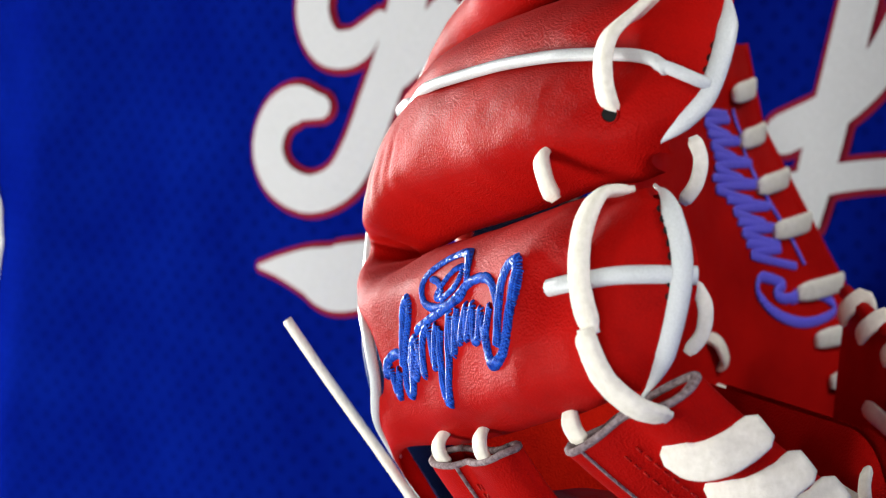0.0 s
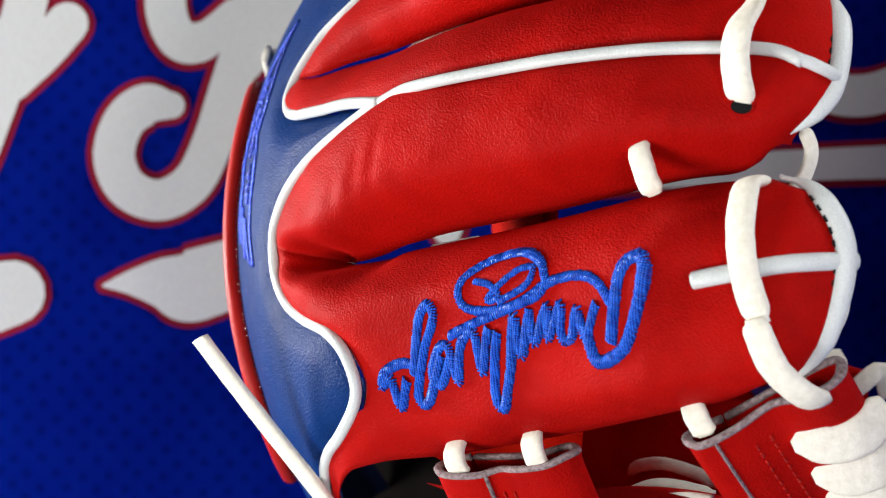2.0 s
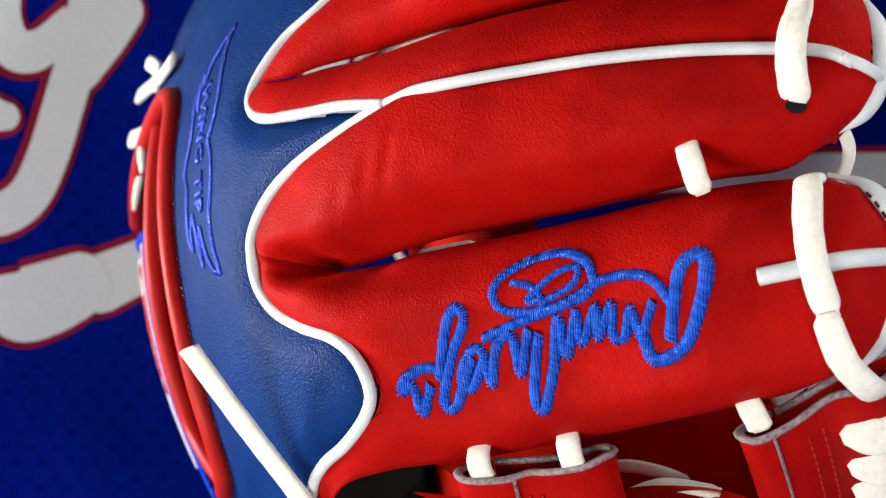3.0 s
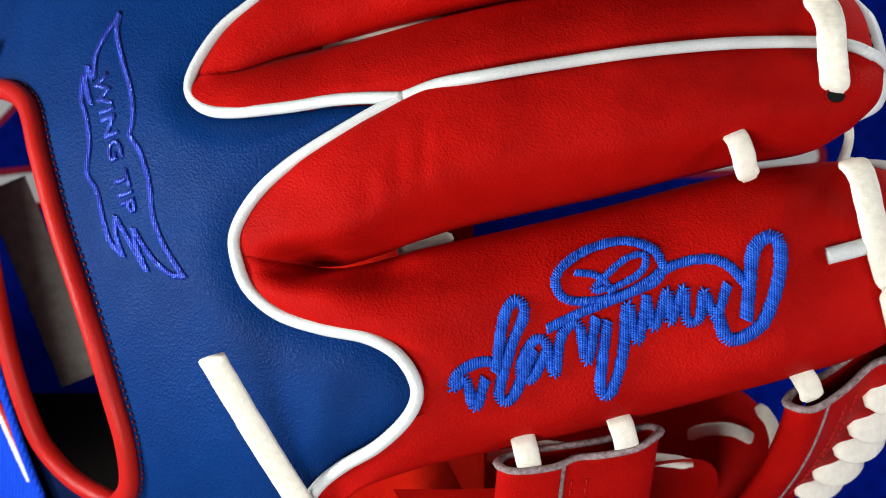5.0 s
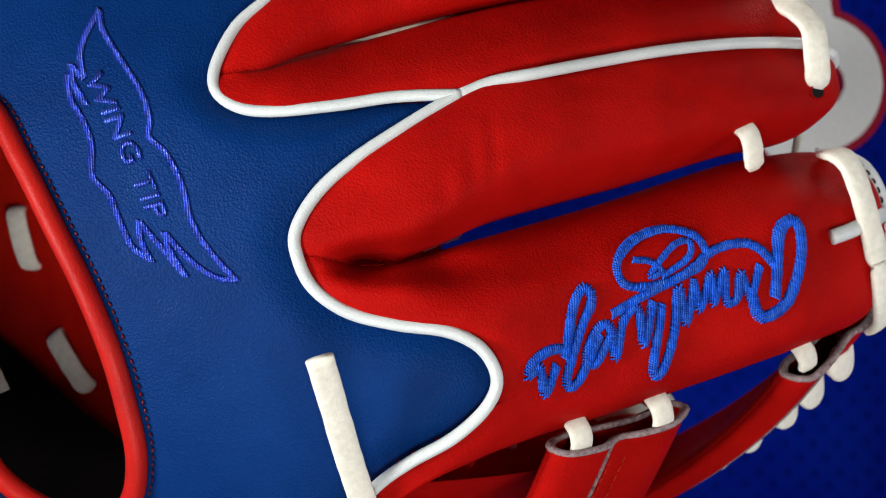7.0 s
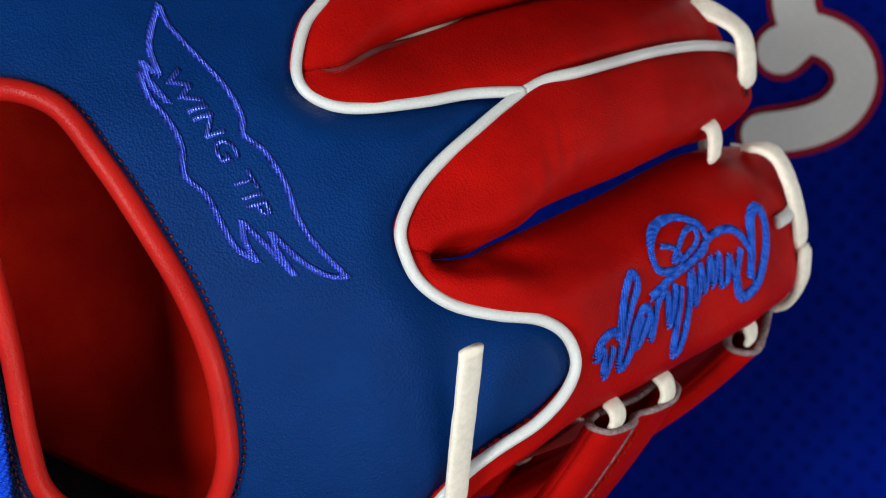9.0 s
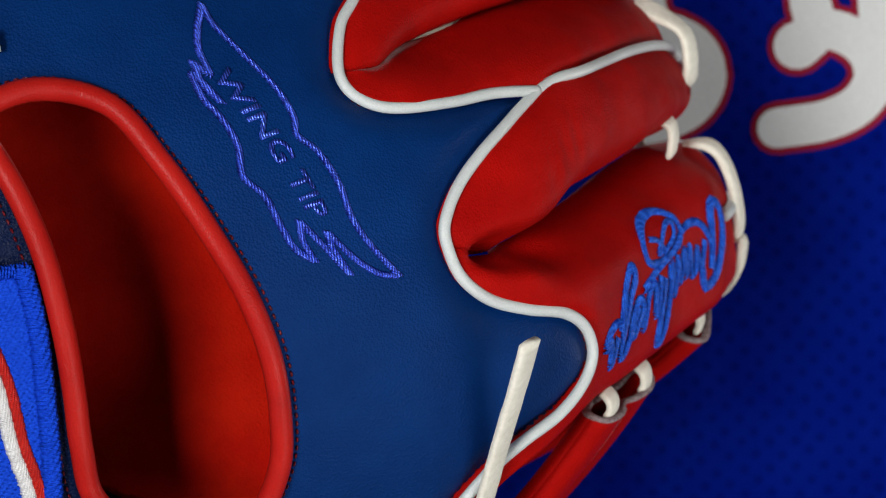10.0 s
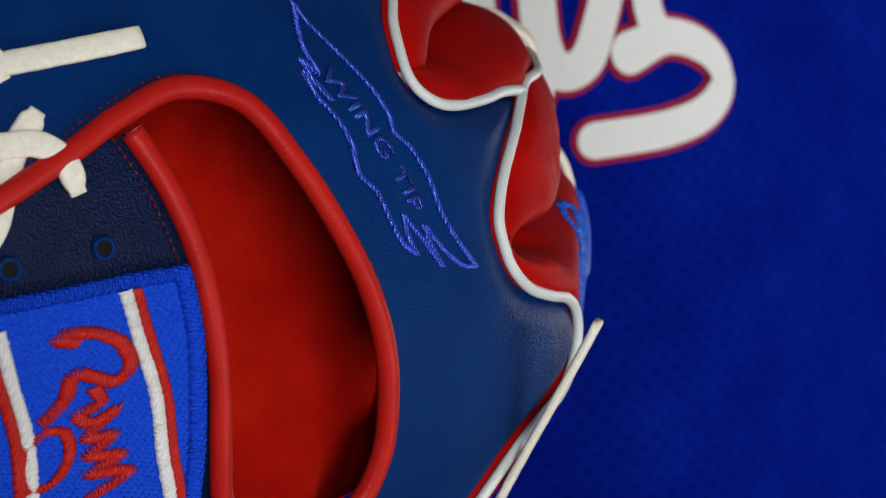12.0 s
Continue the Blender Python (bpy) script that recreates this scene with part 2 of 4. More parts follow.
def slab(name, lo, hi, material, label):
    (x0, y0, z0), (x1, y1, z1) = lo, hi
    v = [(x, y, z) for x in (x0, x1) for y in (y0, y1) for z in (z0, z1)]
    f = [(0, 1, 3, 2), (4, 6, 7, 5), (0, 4, 5, 1), (2, 3, 7, 6), (0, 2, 6, 4), (1, 5, 7, 3)]
    return part(name, (v, f), material, None, label, smooth=False, kind="structure")


slab("floor", (-2.1, -2.1, -0.85), (2.1, 2.1, -0.75), FLOOR, "plain grey display floor")
slab("wall_north", (-2.1, 2.0, -0.75), (2.1, 2.1, 2.0), PAINT, "plain painted wall")
slab("wall_south", (-2.1, -2.1, -0.75), (2.1, -2.0, 2.0), PAINT, "plain painted wall")
slab("wall_east", (2.0, -2.0, -0.75), (2.1, 2.0, 2.0), PAINT, "plain painted wall")
slab("wall_west", (-2.1, -2.0, -0.75), (-2.0, 2.0, 2.0), PAINT, "plain painted wall")
slab("ceiling", (-2.1, -2.1, 2.0), (2.1, 2.1, 2.1), PAINT, "plain painted ceiling")


def plinth_mesh():
    """an oval pillar with a softened top edge"""
    rings = [(1.0, -0.75), (1.0, -0.170), (0.993, -0.1665), (0.975, -0.165)]
    verts = [(-0.02 + 0.17 * k * math.cos(u), 0.06 + 0.12 * k * math.sin(u), z) for k, z in rings for u in np.linspace(0, 2 * math.pi, 64, endpoint=False)]
    faces = [(r * 64 + k, r * 64 + (k + 1) % 64, r * 64 + 64 + (k + 1) % 64, r * 64 + 64 + k) for r in range(3) for k in range(64)]
    return verts, faces + [tuple(range(192, 256)), tuple(range(63, -1, -1))]


part("plinth", plinth_mesh(), PAINT, None, "plain painted display plinth", kind="structure")


def stroke(points, lift, grow=0.0):
    """A flat applique stroke on the jersey: points of (degrees, height, half width), with round ends."""
    n = 14 * len(points)
    p = spline(points, n)
    m = p[:, :2] * np.array([math.radians(JR), 1.0])          # metres along the cloth
    t = np.gradient(m, axis=0)
    t /= np.linalg.norm(t, axis=1)[:, None] + 1e-9
    w = p[:, 2] + grow
    left, right = [], []
    for q, d, h in zip(m, t, w):
        left.append(q + np.array([-d[1], d[0]]) * h)
        right.append(q - np.array([-d[1], d[0]]) * h)
    caps = []
    for q, d, h, s in ((m[-1], t[-1], w[-1], 1), (m[0], t[0], w[0], -1)):
        a0 = math.atan2(d[1] * s, d[0] * s)
        caps.append([q + h * np.array([math.cos(a0 + u), math.sin(a0 + u)]) for u in np.linspace(math.pi / 2, -math.pi / 2, 9)])
    verts = []
    for a, b in zip(left, right):
        verts += [a, (a * 2 + b) / 3, (a + b * 2) / 3, b]
    faces = grid_faces(n, 4)
    for c in caps:
        k = len(verts)
        verts += c
        faces.append(tuple(range(k, k + len(c))))
    to = lambda q: on_jersey(math.degrees(q[0] / JR), q[1], lift)
    return [to(q) for q in verts], faces


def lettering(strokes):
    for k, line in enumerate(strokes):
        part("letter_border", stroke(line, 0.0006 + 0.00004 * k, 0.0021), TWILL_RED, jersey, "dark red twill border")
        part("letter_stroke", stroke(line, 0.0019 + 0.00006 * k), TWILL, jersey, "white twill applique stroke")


W = 0.0064


def capital(a, z, tilt, wide):
    """a hooked capital over a spearhead of the underline; wide: degrees of one tenth of its width"""
    at = lambda u, v, w: (a + u * wide, z + v + tilt * u, w)
    lettering([
        [at(0.0, 0.0293, 0.0042), at(-1.5, 0.0296, W), at(-2.8, 0.0244, W), at(-3.3, 0.0138, W), at(-2.4, 0.0038, W), at(-0.4, -0.0003, W), at(1.5, 0.0048, W), at(2.6, 0.0165, W), at(3.4, 0.0317, W), at(4.2, 0.0487, W), at(4.8, 0.0673, W), at(5.4, 0.0930, W)],
        [at(3.3, 0.0600, 0.0026), at(2.0, 0.0505, 0.0058), at(0.5, 0.0490, W), at(-0.5, 0.0555, W), at(-0.8, 0.0660, W), at(-0.2, 0.0820, W)],
        [at(4.3, 0.0430, W), at(5.8, 0.0530, W), at(6.9, 0.0620, W)],
        [at(-3.4, -0.0266, 0.0006), at(-1.8, -0.0259, 0.0040), at(-0.1, -0.0262, 0.0078), at(1.5, -0.0276, 0.0110), at(2.9, -0.0260, 0.0112), at(3.9, -0.0243, 0.0108), at(5.0, -0.0220, 0.0100)],
    ])


def looped(a, z, grow, wide):
    """a looped final letter whose tail runs into the underline"""
    at = lambda u, v, w: (a + u * wide, z + v * grow, w)
    lettering([
        [at(-8.0, -0.0145, W), at(-4.0, -0.0135, W), at(-1.3, -0.0090, W), at(0.0, 0.0, W), at(-0.9, 0.0095, W), at(-3.4, 0.0150, W), at(-5.8, 0.0110, 0.0076)],
        [at(-4.0, 0.0150, W), at(-4.5, 0.0275, W), at(-3.6, 0.0500, W)],
    ])


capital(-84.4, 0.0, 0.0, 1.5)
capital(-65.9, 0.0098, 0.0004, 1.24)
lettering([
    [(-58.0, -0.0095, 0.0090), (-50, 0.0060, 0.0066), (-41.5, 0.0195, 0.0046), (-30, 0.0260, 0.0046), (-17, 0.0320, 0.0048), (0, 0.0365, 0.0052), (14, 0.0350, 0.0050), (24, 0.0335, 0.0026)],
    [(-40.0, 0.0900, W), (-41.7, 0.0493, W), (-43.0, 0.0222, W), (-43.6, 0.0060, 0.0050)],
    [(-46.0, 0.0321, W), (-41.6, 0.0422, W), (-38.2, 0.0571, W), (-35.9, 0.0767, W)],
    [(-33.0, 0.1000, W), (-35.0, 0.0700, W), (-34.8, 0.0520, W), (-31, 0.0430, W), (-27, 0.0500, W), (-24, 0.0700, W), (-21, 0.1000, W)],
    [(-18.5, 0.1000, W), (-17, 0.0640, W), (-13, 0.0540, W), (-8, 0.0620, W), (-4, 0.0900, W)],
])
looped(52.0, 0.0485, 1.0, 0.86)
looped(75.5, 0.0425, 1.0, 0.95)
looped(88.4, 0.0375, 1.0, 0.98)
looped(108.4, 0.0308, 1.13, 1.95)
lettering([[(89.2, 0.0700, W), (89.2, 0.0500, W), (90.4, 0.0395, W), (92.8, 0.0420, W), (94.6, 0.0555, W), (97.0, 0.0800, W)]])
part("sleeve_patch", stroke([(-135.6, -0.033, 0.030), (-135.5, -0.037, 0.031), (-135.4, -0.041, 0.030)], 0.0008), TWILL, jersey, "white cloth patch on the sleeve")


# ---- glove: surfaces ----
def back(x, z):
    """depth of the back of the hand: a bowed sheet that falls away towards the wrist and the top"""
    x, z = x / 0.1, z / 0.05
    return -0.0302 - 0.0155 * x + 0.0450 * x * x + 0.0033 * x ** 3 + 0.0036 * z + 0.0151 * z * z + 0.0096 * x * z


def back_normal(x, z, e=1e-4):
    n = np.array([(back(x + e, z) - back(x - e, z)) / (2 * e), -1.0, (back(x, z + e) - back(x, z - e)) / (2 * e)])
    return n / np.linalg.norm(n)


def on_back(x, z, lift=0.0):
    return np.array([x, back(x, z), z]) + back_normal(x, z) * lift


def smooth01(a, b, v):
    u = min(1.0, max(0.0, (v - a) / (b - a)))
    return u * u * (3 - 2 * u)


THUMB_FRONT = [(-0.06, -0.0285), (0.0, -0.0287), (0.03, -0.0270), (0.055, -0.0248), (0.076, -0.0236), (0.084, -0.0212), (0.092, -0.0186), (0.099, -0.0148), (0.106, -0.009), (0.12, 0.004)]
INDEX_FRONT = [(-0.06, -0.026), (0.0, -0.0255), (0.02, -0.0245), (0.045, -0.0215), (0.066, -0.0180), (0.078, -0.0145), (0.087, -0.0116), (0.096, -0.0078), (0.12, 0.012)]


def front(x, z, knots, z0, bow):
    y = np.interp(x, [k[0] for k in knots], [k[1] for k in knots]) + bow * (z - z0) ** 2
    w = smooth01(-0.014, 0.022, x)
    return back(x, z) * (1 - w) + y * w


def coons(left, right, bottom, top, nu, nv):
    """A patch in (x, z) between four curves; left and right run from bottom to top."""
    L, R, B, T = spline(left, nv), spline(right, nv), spline(bottom, nu), spline(top, nu)
    g = np.zeros((nu, nv, 2))
    for i in range(nu):
        u = i / (nu - 1)
        for j in range(nv):
            v = j / (nv - 1)
            g[i, j] = (1 - u) * L[j] + u * R[j] + (1 - v) * B[i] + v * T[i] - ((1 - u) * (1 - v) * B[0] + u * (1 - v) * B[-1] + (1 - u) * v * T[0] + u * v * T[-1])
    return g


def rolled(d, r, depth):
    """a soft leather edge that turns under: part round, part easing"""
    if d >= 1.5 * r:
        return 0.0
    u, w = min(1.0, d / r), d / (1.5 * r)
    return depth * (0.5 * (1 - math.sqrt(max(0.0, 1 - (1 - u) ** 2))) + 0.5 * (1 - w) ** 2.4)


def stall(left, right, bottom, top, knots, z0, bow, low, high, tip, bulge=0.0, dents=(), nu=110, nv=56, skirt=0.005, skirts="bte"):
    """A finger stall of soft leather. low, high, tip: (radius, depth) of the roll at those edges; low and high also (x from, x to) of its start."""
    g = coons(left, right, bottom, top, nu, nv)
    pts = np.zeros((nu, nv, 3))
    for i in range(nu):
        across = np.concatenate([[0], np.cumsum(np.linalg.norm(np.diff(g[i], axis=0), axis=1))])
        for j in range(nv):
            x, z = g[i, j]
            y = front(x, z, knots, z0, bow)
            v = across[j] / across[-1]
            y -= bulge * math.sin(math.pi * v) * smooth01(-0.03, 0.01, x)
            ease = 1 - 0.65 * smooth01(0.86, 1.0, i / (nu - 1))
            turns = [rolled(d, r, depth * ease * smooth01(a, b, x)) for (r, depth, a, b), d in ((low, across[j]), (high, across[-1] - across[j]))]
            turns.append(rolled(np.linalg.norm(g[-1, j] - g[i, j]), *tip))
            turns.append(rolled(np.linalg.norm(g[0, j] - g[i, j]), 0.0065, 0.0034))
            y += sum(v ** 3 for v in turns) ** (1 / 3)
            for dx, dz, rx, rz, h in dents:
                y += h * math.exp(-((x - dx) / rx) ** 2 - ((z - dz) / rz) ** 2)
            y += 0.00035 * noise.noise(Vector((x * 60, z * 90, 3.0))) + 0.0002 * noise.noise(Vector((x * 160, z * 220, 9.0)))
            pts[i, j] = (x, y, z)
    verts = [tuple(p) for p in pts.reshape(-1, 3)]
    faces = grid_faces(nu, nv)
    idx = lambda i, j: i * nv + j
    runs = []
    if "b" in skirts:
        runs.append([idx(i, 0) for i in range(nu)])
    if "t" in skirts:
        runs.append([idx(i, nv - 1) for i in range(nu)])
    if "e" in skirts:
        runs.append([idx(nu - 1, j) for j in range(nv)])
    for run in runs:
        k = len(verts)
        deep = 0.003 if run is runs[-1] and "e" in skirts else skirt
        last = len(run) - 1
        fade = lambda m: 1.0 if deep < skirt else 1 - 0.85 * smooth01(0.85 * last, last, m)
        tuck = 0.0 if deep < skirt else 0.45 if run[1] - run[0] == nv and run[0] == 0 else -0.45
        go = [deep * fade(m) * smooth01(-0.016, 0.004, verts[a][0]) for m, a in enumerate(run)]
        verts += [(verts[a][0], verts[a][1] + g_, verts[a][2] + tuck * g_) for g_, a in zip(go, run)]
        faces += [(run[m], run[m + 1], k + m + 1, k + m) for m in range(len(run) - 1)]
    return verts, faces


PIPE_A = [(-0.028, 0.0610), (-0.0346, 0.0543), (-0.0417, 0.0483), (-0.0469, 0.0398), (-0.0474, 0.0343), (-0.0434, 0.0306), (-0.0367, 0.0295), (-0.0248, 0.0302), (-0.0132, 0.0313), (0.0, 0.0312)]
PIPE_B = [(0.0, 0.0312), (-0.0108, 0.0256), (-0.0224, 0.0190), (-0.0304, 0.0123), (-0.0350, 0.0049), (-0.0350, -0.0008), (-0.0323, -0.0071), (-0.0259, -0.0123), (-0.0167, -0.0152),
          (-0.0065, -0.0171), (0.0002, -0.0209), (0.0035, -0.0271), (0.0017, -0.0327), (-0.0046, -0.0386), (-0.0128, -0.0434), (-0.0188, -0.0484), (-0.0235, -0.0560), (-0.027, -0.066)]
PIPE_C = [(0.0, 0.0312), (0.0074, 0.0338), (0.0167, 0.0353), (0.0305, 0.0377), (0.0477, 0.0404), (0.0650, 0.0422), (0.0811, 0.0429), (0.0900, 0.0424), (0.0958, 0.0400)]
CREASE = [(-0.0350, -0.0002), (-0.0273, -0.0015), (-0.0204, -0.0026), (-0.0112, -0.0028), (-0.0055, -0.0004)]
GROOVE = [(-0.0470, 0.0375), (-0.0371, 0.0384), (-0.0277, 0.0416), (-0.0159, 0.0448), (-0.0041, 0.0478), (0.0076, 0.0504), (0.023, 0.0535), (0.043, 0.0574), (0.0665, 0.0595), (0.088, 0.060)]

glove = tagged(new("baseball_glove"), "red and blue leather baseball glove with white welting, cream laces", "baseball glove")

thumb_left = PIPE_B[17:4:-1]
thumb_left[-1] = CREASE[0]
thumb = part("thumb_stall", stall(
    thumb_left, [(0.0980, -0.0172), (0.1036, -0.0090), (0.1058, 0.0010), (0.1043, 0.0095), (0.0970, 0.0172)],
    [PIPE_B[17], (-0.012, -0.0500), (0.0021, -0.0437), (0.0182, -0.0402), (0.0446, -0.0338), (0.0779, -0.0248), (0.090, -0.0210), (0.0980, -0.0172)],
    CREASE[:-2] + [(-0.0130, -0.0029), (-0.0055, -0.0013), (0.0020, 0.0008), (0.0106, 0.0028), (0.0301, 0.0073), (0.0416, 0.0102), (0.0647, 0.0163), (0.0785, 0.0185), (0.0877, 0.0190), (0.0965, 0.0172)],
    THUMB_FRONT, -0.006, 7.0, (0.007, 0.009, -0.01, 0.02), (0.015, 0.017, -0.016, 0.006), (0.006, 0.0042),
    dents=[(-0.0190, -0.0022, 0.0075, 0.0030, 0.016), (-0.0070, -0.0018, 0.0080, 0.0042, 0.010), (0.0815, -0.0008, 0.0050, 0.0055, 0.0016), (0.0735, -0.0010, 0.0030, 0.0060, -0.0006), (0.0880, 0.0100, 0.004, 0.004, 0.0007)]), RED, glove, "red leather thumb stall with blue embroidery")

index_left = [CREASE[0]] + PIPE_B[4::-1]
index = part("index_stall", stall(
    index_left, [(0.0900, 0.0255), (0.0956, 0.0312), (0.0970, 0.037), (0.0970, 0.0400)],
    CREASE[:-2] + [(-0.0130, -0.0024), (-0.0055, -0.0002), (0.0020, 0.0026), (0.0106, 0.0054), (0.0302, 0.0098), (0.0417, 0.0123), (0.0647, 0.0181), (0.0808, 0.0209), (0.0895, 0.0255)],
    PIPE_C, INDEX_FRONT, 0.022, 9.0, (0.0105, 0.016, -0.016, 0.006), (0.0045, 0.0018, 0, 0.02), (0.006, 0.0042), bulge=0.0022, skirts="be",
    dents=[(-0.0190, -0.0022, 0.0075, 0.0030, 0.016), (-0.0070, -0.0018, 0.0080, 0.0042, 0.010), (0.000, 0.0170, 0.0016, 0.006, 0.0005), (0.0050, 0.0200, 0.0014, 0.007, 0.0005), (-0.0060, 0.0120, 0.0018, 0.005, 0.0005), (0.030, 0.022, 0.010, 0.006, 0.0007), (0.0865, 0.031, 0.004, 0.003, 0.0006)]), RED, glove)

gusset = part("finger_gusset", stall(
    [PIPE_A[3]] + [(-0.0470, 0.0385), GROOVE[0]], [(0.0958, 0.0400), (0.093, 0.051), (0.086, 0.060)],
    [PIPE_A[3]] + PIPE_A[4:] + PIPE_C[1:], GROOVE, INDEX_FRONT, 0.022, 9.0, (0.0045, 0.0018, -0.05, 0.02), (0.0105, 0.0165, -0.048, -0.014), (0.010, 0.006), bulge=0.0002, nv=36, skirts="te"), RED, glove)

upper = part("middle_stall", stall(
    [GROOVE[0], PIPE_A[3], PIPE_A[2], PIPE_A[1], PIPE_A[0], (-0.02, 0.07)], [(0.088, 0.0605), (0.09, 0.075), (0.085, 0.095)],
    [(a, b + 0.0004) for a, b in GROOVE], [(-0.02, 0.07), (0.0, 0.082), (0.04, 0.092), (0.085, 0.095)],
    [(k[0], k[1] + 0.010) for k in INDEX_FRONT], 0.06, 5.0, (0.0110, 0.0112, -0.048, -0.014), (0.006, 0.006, 0, 0.02), (0.010, 0.006), bulge=0.002, nv=36, skirts="be"), RED, glove)

# soft leather closing the fold between the two stalls
fold = [q for q in spline(GROOVE, 70) if -0.010 < q[0] < 0.050]
part("fold_leather", ([(x, front(x, z, INDEX_FRONT, 0.022, 9.0) + 0.021, z + d) for x, z in fold for d in (-0.006, 0.0, 0.009)], grid_faces(len(fold), 3)), RED, glove)


def inside(poly, x, z):
    hit = False
    k = len(poly) - 1
    for i in range(len(poly)):
        (x1, z1), (x2, z2) = poly[i], poly[k]
        if (z1 > z) != (z2 > z) and x < (x2 - x1) * (z - z1) / (z2 - z1) + x1:
            hit = not hit
        k = i
    return hit


SEAMS = np.vstack([spline(PIPE_A, 90), spline(PIPE_B, 160)])


def seam_dip(x, z):
    """1 at a welted seam, easing to 0 a few millimetres away"""
    d = np.sqrt(np.min((SEAMS[:, 0] - x) ** 2 + (SEAMS[:, 1] - z) ** 2))
    return max(0.0, 1 - d / 0.0090) ** 2


def hide_panel(outline, step=0.0009, lift=0.0, sink=0.0):
    """A panel of the back's leather cut to an outline in (x, z), with its thickness."""
    poly = [tuple(q) for q in outline]
    xs, zs = [q[0] for q in poly], [q[1] for q in poly]
    nx, nz = int((max(xs) - min(xs)) / step) + 2, int((max(zs) - min(zs)) / step) + 2
    keep, verts, faces = {}, [], []

    def vert(i, j):
        if (i, j) not in keep:
            keep[i, j] = len(verts)
            x, z = min(xs) + i * step, min(zs) + j * step
            p = on_back(x, z, lift - sink * seam_dip(x, z))
            p[1] += 0.0003 * noise.noise(Vector((x * 50, z * 50, 1.0)))
            verts.append(tuple(p))
        return keep[i, j]

    for i in range(nx):
        for j in range(nz):
            if inside(poly, min(xs) + (i + 0.5) * step, min(zs) + (j + 0.5) * step):
                faces.append((vert(i, j), vert(i + 1, j), vert(i + 1, j + 1), vert(i, j + 1)))
    return verts, faces


RIM = [(-0.150, 0.0080), (-0.132, 0.0195), (-0.1187, 0.0282), (-0.1098, 0.0340), (-0.0993, 0.0380), (-0.0895, 0.0340), (-0.0841, 0.0220), (-0.0785, 0.0077), (-0.0735, -0.0044), (-0.0687, -0.0178), (-0.0655, -0.0295), (-0.0632, -0.0405), (-0.0640, -0.0500), (-0.0700, -0.0560)]
STRAP_RIM = [(-0.1085, 0.0310), (-0.1056, 0.0201), (-0.1029, 0.0078), (-0.1005, -0.0055), (-0.0974, -0.0210), (-0.0947, -0.0322), (-0.0905, -0.0430), (-0.0820, -0.0510), (-0.0700, -0.0560)]
rim_xz, strap_xz = spline(RIM, 160), spline(STRAP_RIM, 110)
pipe_a, pipe_b, pipe_c = spline(PIPE_A, 90), spline(PIPE_B, 160), spline(PIPE_C, 80)

back_panel = part("back_panel", hide_panel(
    [tuple(q) for q in rim_xz] + [(-0.070, -0.075), (-0.03, -0.075)] + [tuple(q) for q in pipe_b[::-1]] + [tuple(q) for q in pipe_a[::-1]] + [(-0.02, 0.085), (-0.150, 0.085)], sink=0.0034),
    BLUE, glove, "royal blue leather back panel")
strap = part("wrist_strap", hide_panel([tuple(q) for q in strap_xz] + [(-0.075, -0.075), (-0.150, -0.075), (-0.150, 0.0080), (-0.132, 0.0195), (-0.1187, 0.0282)], lift=-0.002), NAVY, glove, "navy leather wrist strap")


def welt(name, curve, radius, material, fn, lift, label=""):
    return part(name, sweep([fn(x, z, lift) for x, z in curve], radius, 12, flat=0.9), material, glove, label)


def on_index(x, z, lift=0.0):
    return np.array([x, front(x, z, INDEX_FRONT, 0.022, 9.0) - lift, z])


def on_seam(x, z, lift=0.0):
    m = smooth01(-0.026, -0.004, x) * smooth01(0.006, 0.014, z)
    return on_back(x, z, lift) * (1 - m) + on_index(x, z, lift) * m


welt("welting", pipe_a, 0.00125, WHITE, on_seam, -0.0010, "white leather welting")
welt("welting", pipe_b, 0.00135, WHITE, lambda x, z, h: on_seam(x, z, h * smooth01(-0.040, -0.028, z)), -0.0012, "white leather welting")
welt("welting", pipe_c[:79], 0.00125, WHITE, lambda x, z, h: on_index(x, z, h - 0.0018 * (1 - smooth01(0.0, 0.016, x))), 0.0006, "white leather welting")
rim_path = np.array([on_back(x, z, 0.0012) for x, z in rim_xz])
strap_path = np.array([on_back(x, z, -0.0005) for x, z in strap_xz])
part("welting", sweep(spline([(0.0925, -0.0068, 0.0415), (0.0952, -0.0044, 0.0405), (0.0966, -0.0022, 0.0396), (0.0972, -0.0004, 0.0390), (0.0970, 0.0014, 0.0386)], 30), 0.0012, 12), WHITE, glove, "white leather welting")
part("opening_binding", sweep(rim_path, 0.0024, 14, flat=0.95), BINDING, glove, "rolled red leather binding of the hand opening")
part("strap_binding", sweep(strap_path, 0.0024, 14, flat=0.95), BINDING, glove, "rolled red leather binding of the strap")


# ---- glove: hollow, palm and flaps ----
def lerp(a, b, u):
    return np.array(a, float) * (1 - u) + np.array(b, float) * u


PALM_FAR = [(0.055, -0.092, 0.0995), (0.033, -0.092, 0.1065), (0.0, -0.086, 0.1265), (-0.03, -0.082, 0.1465), (-0.052, -0.084, 0.1595), (-0.066, -0.110, 0.1710), (-0.165, -0.112, 0.173)]


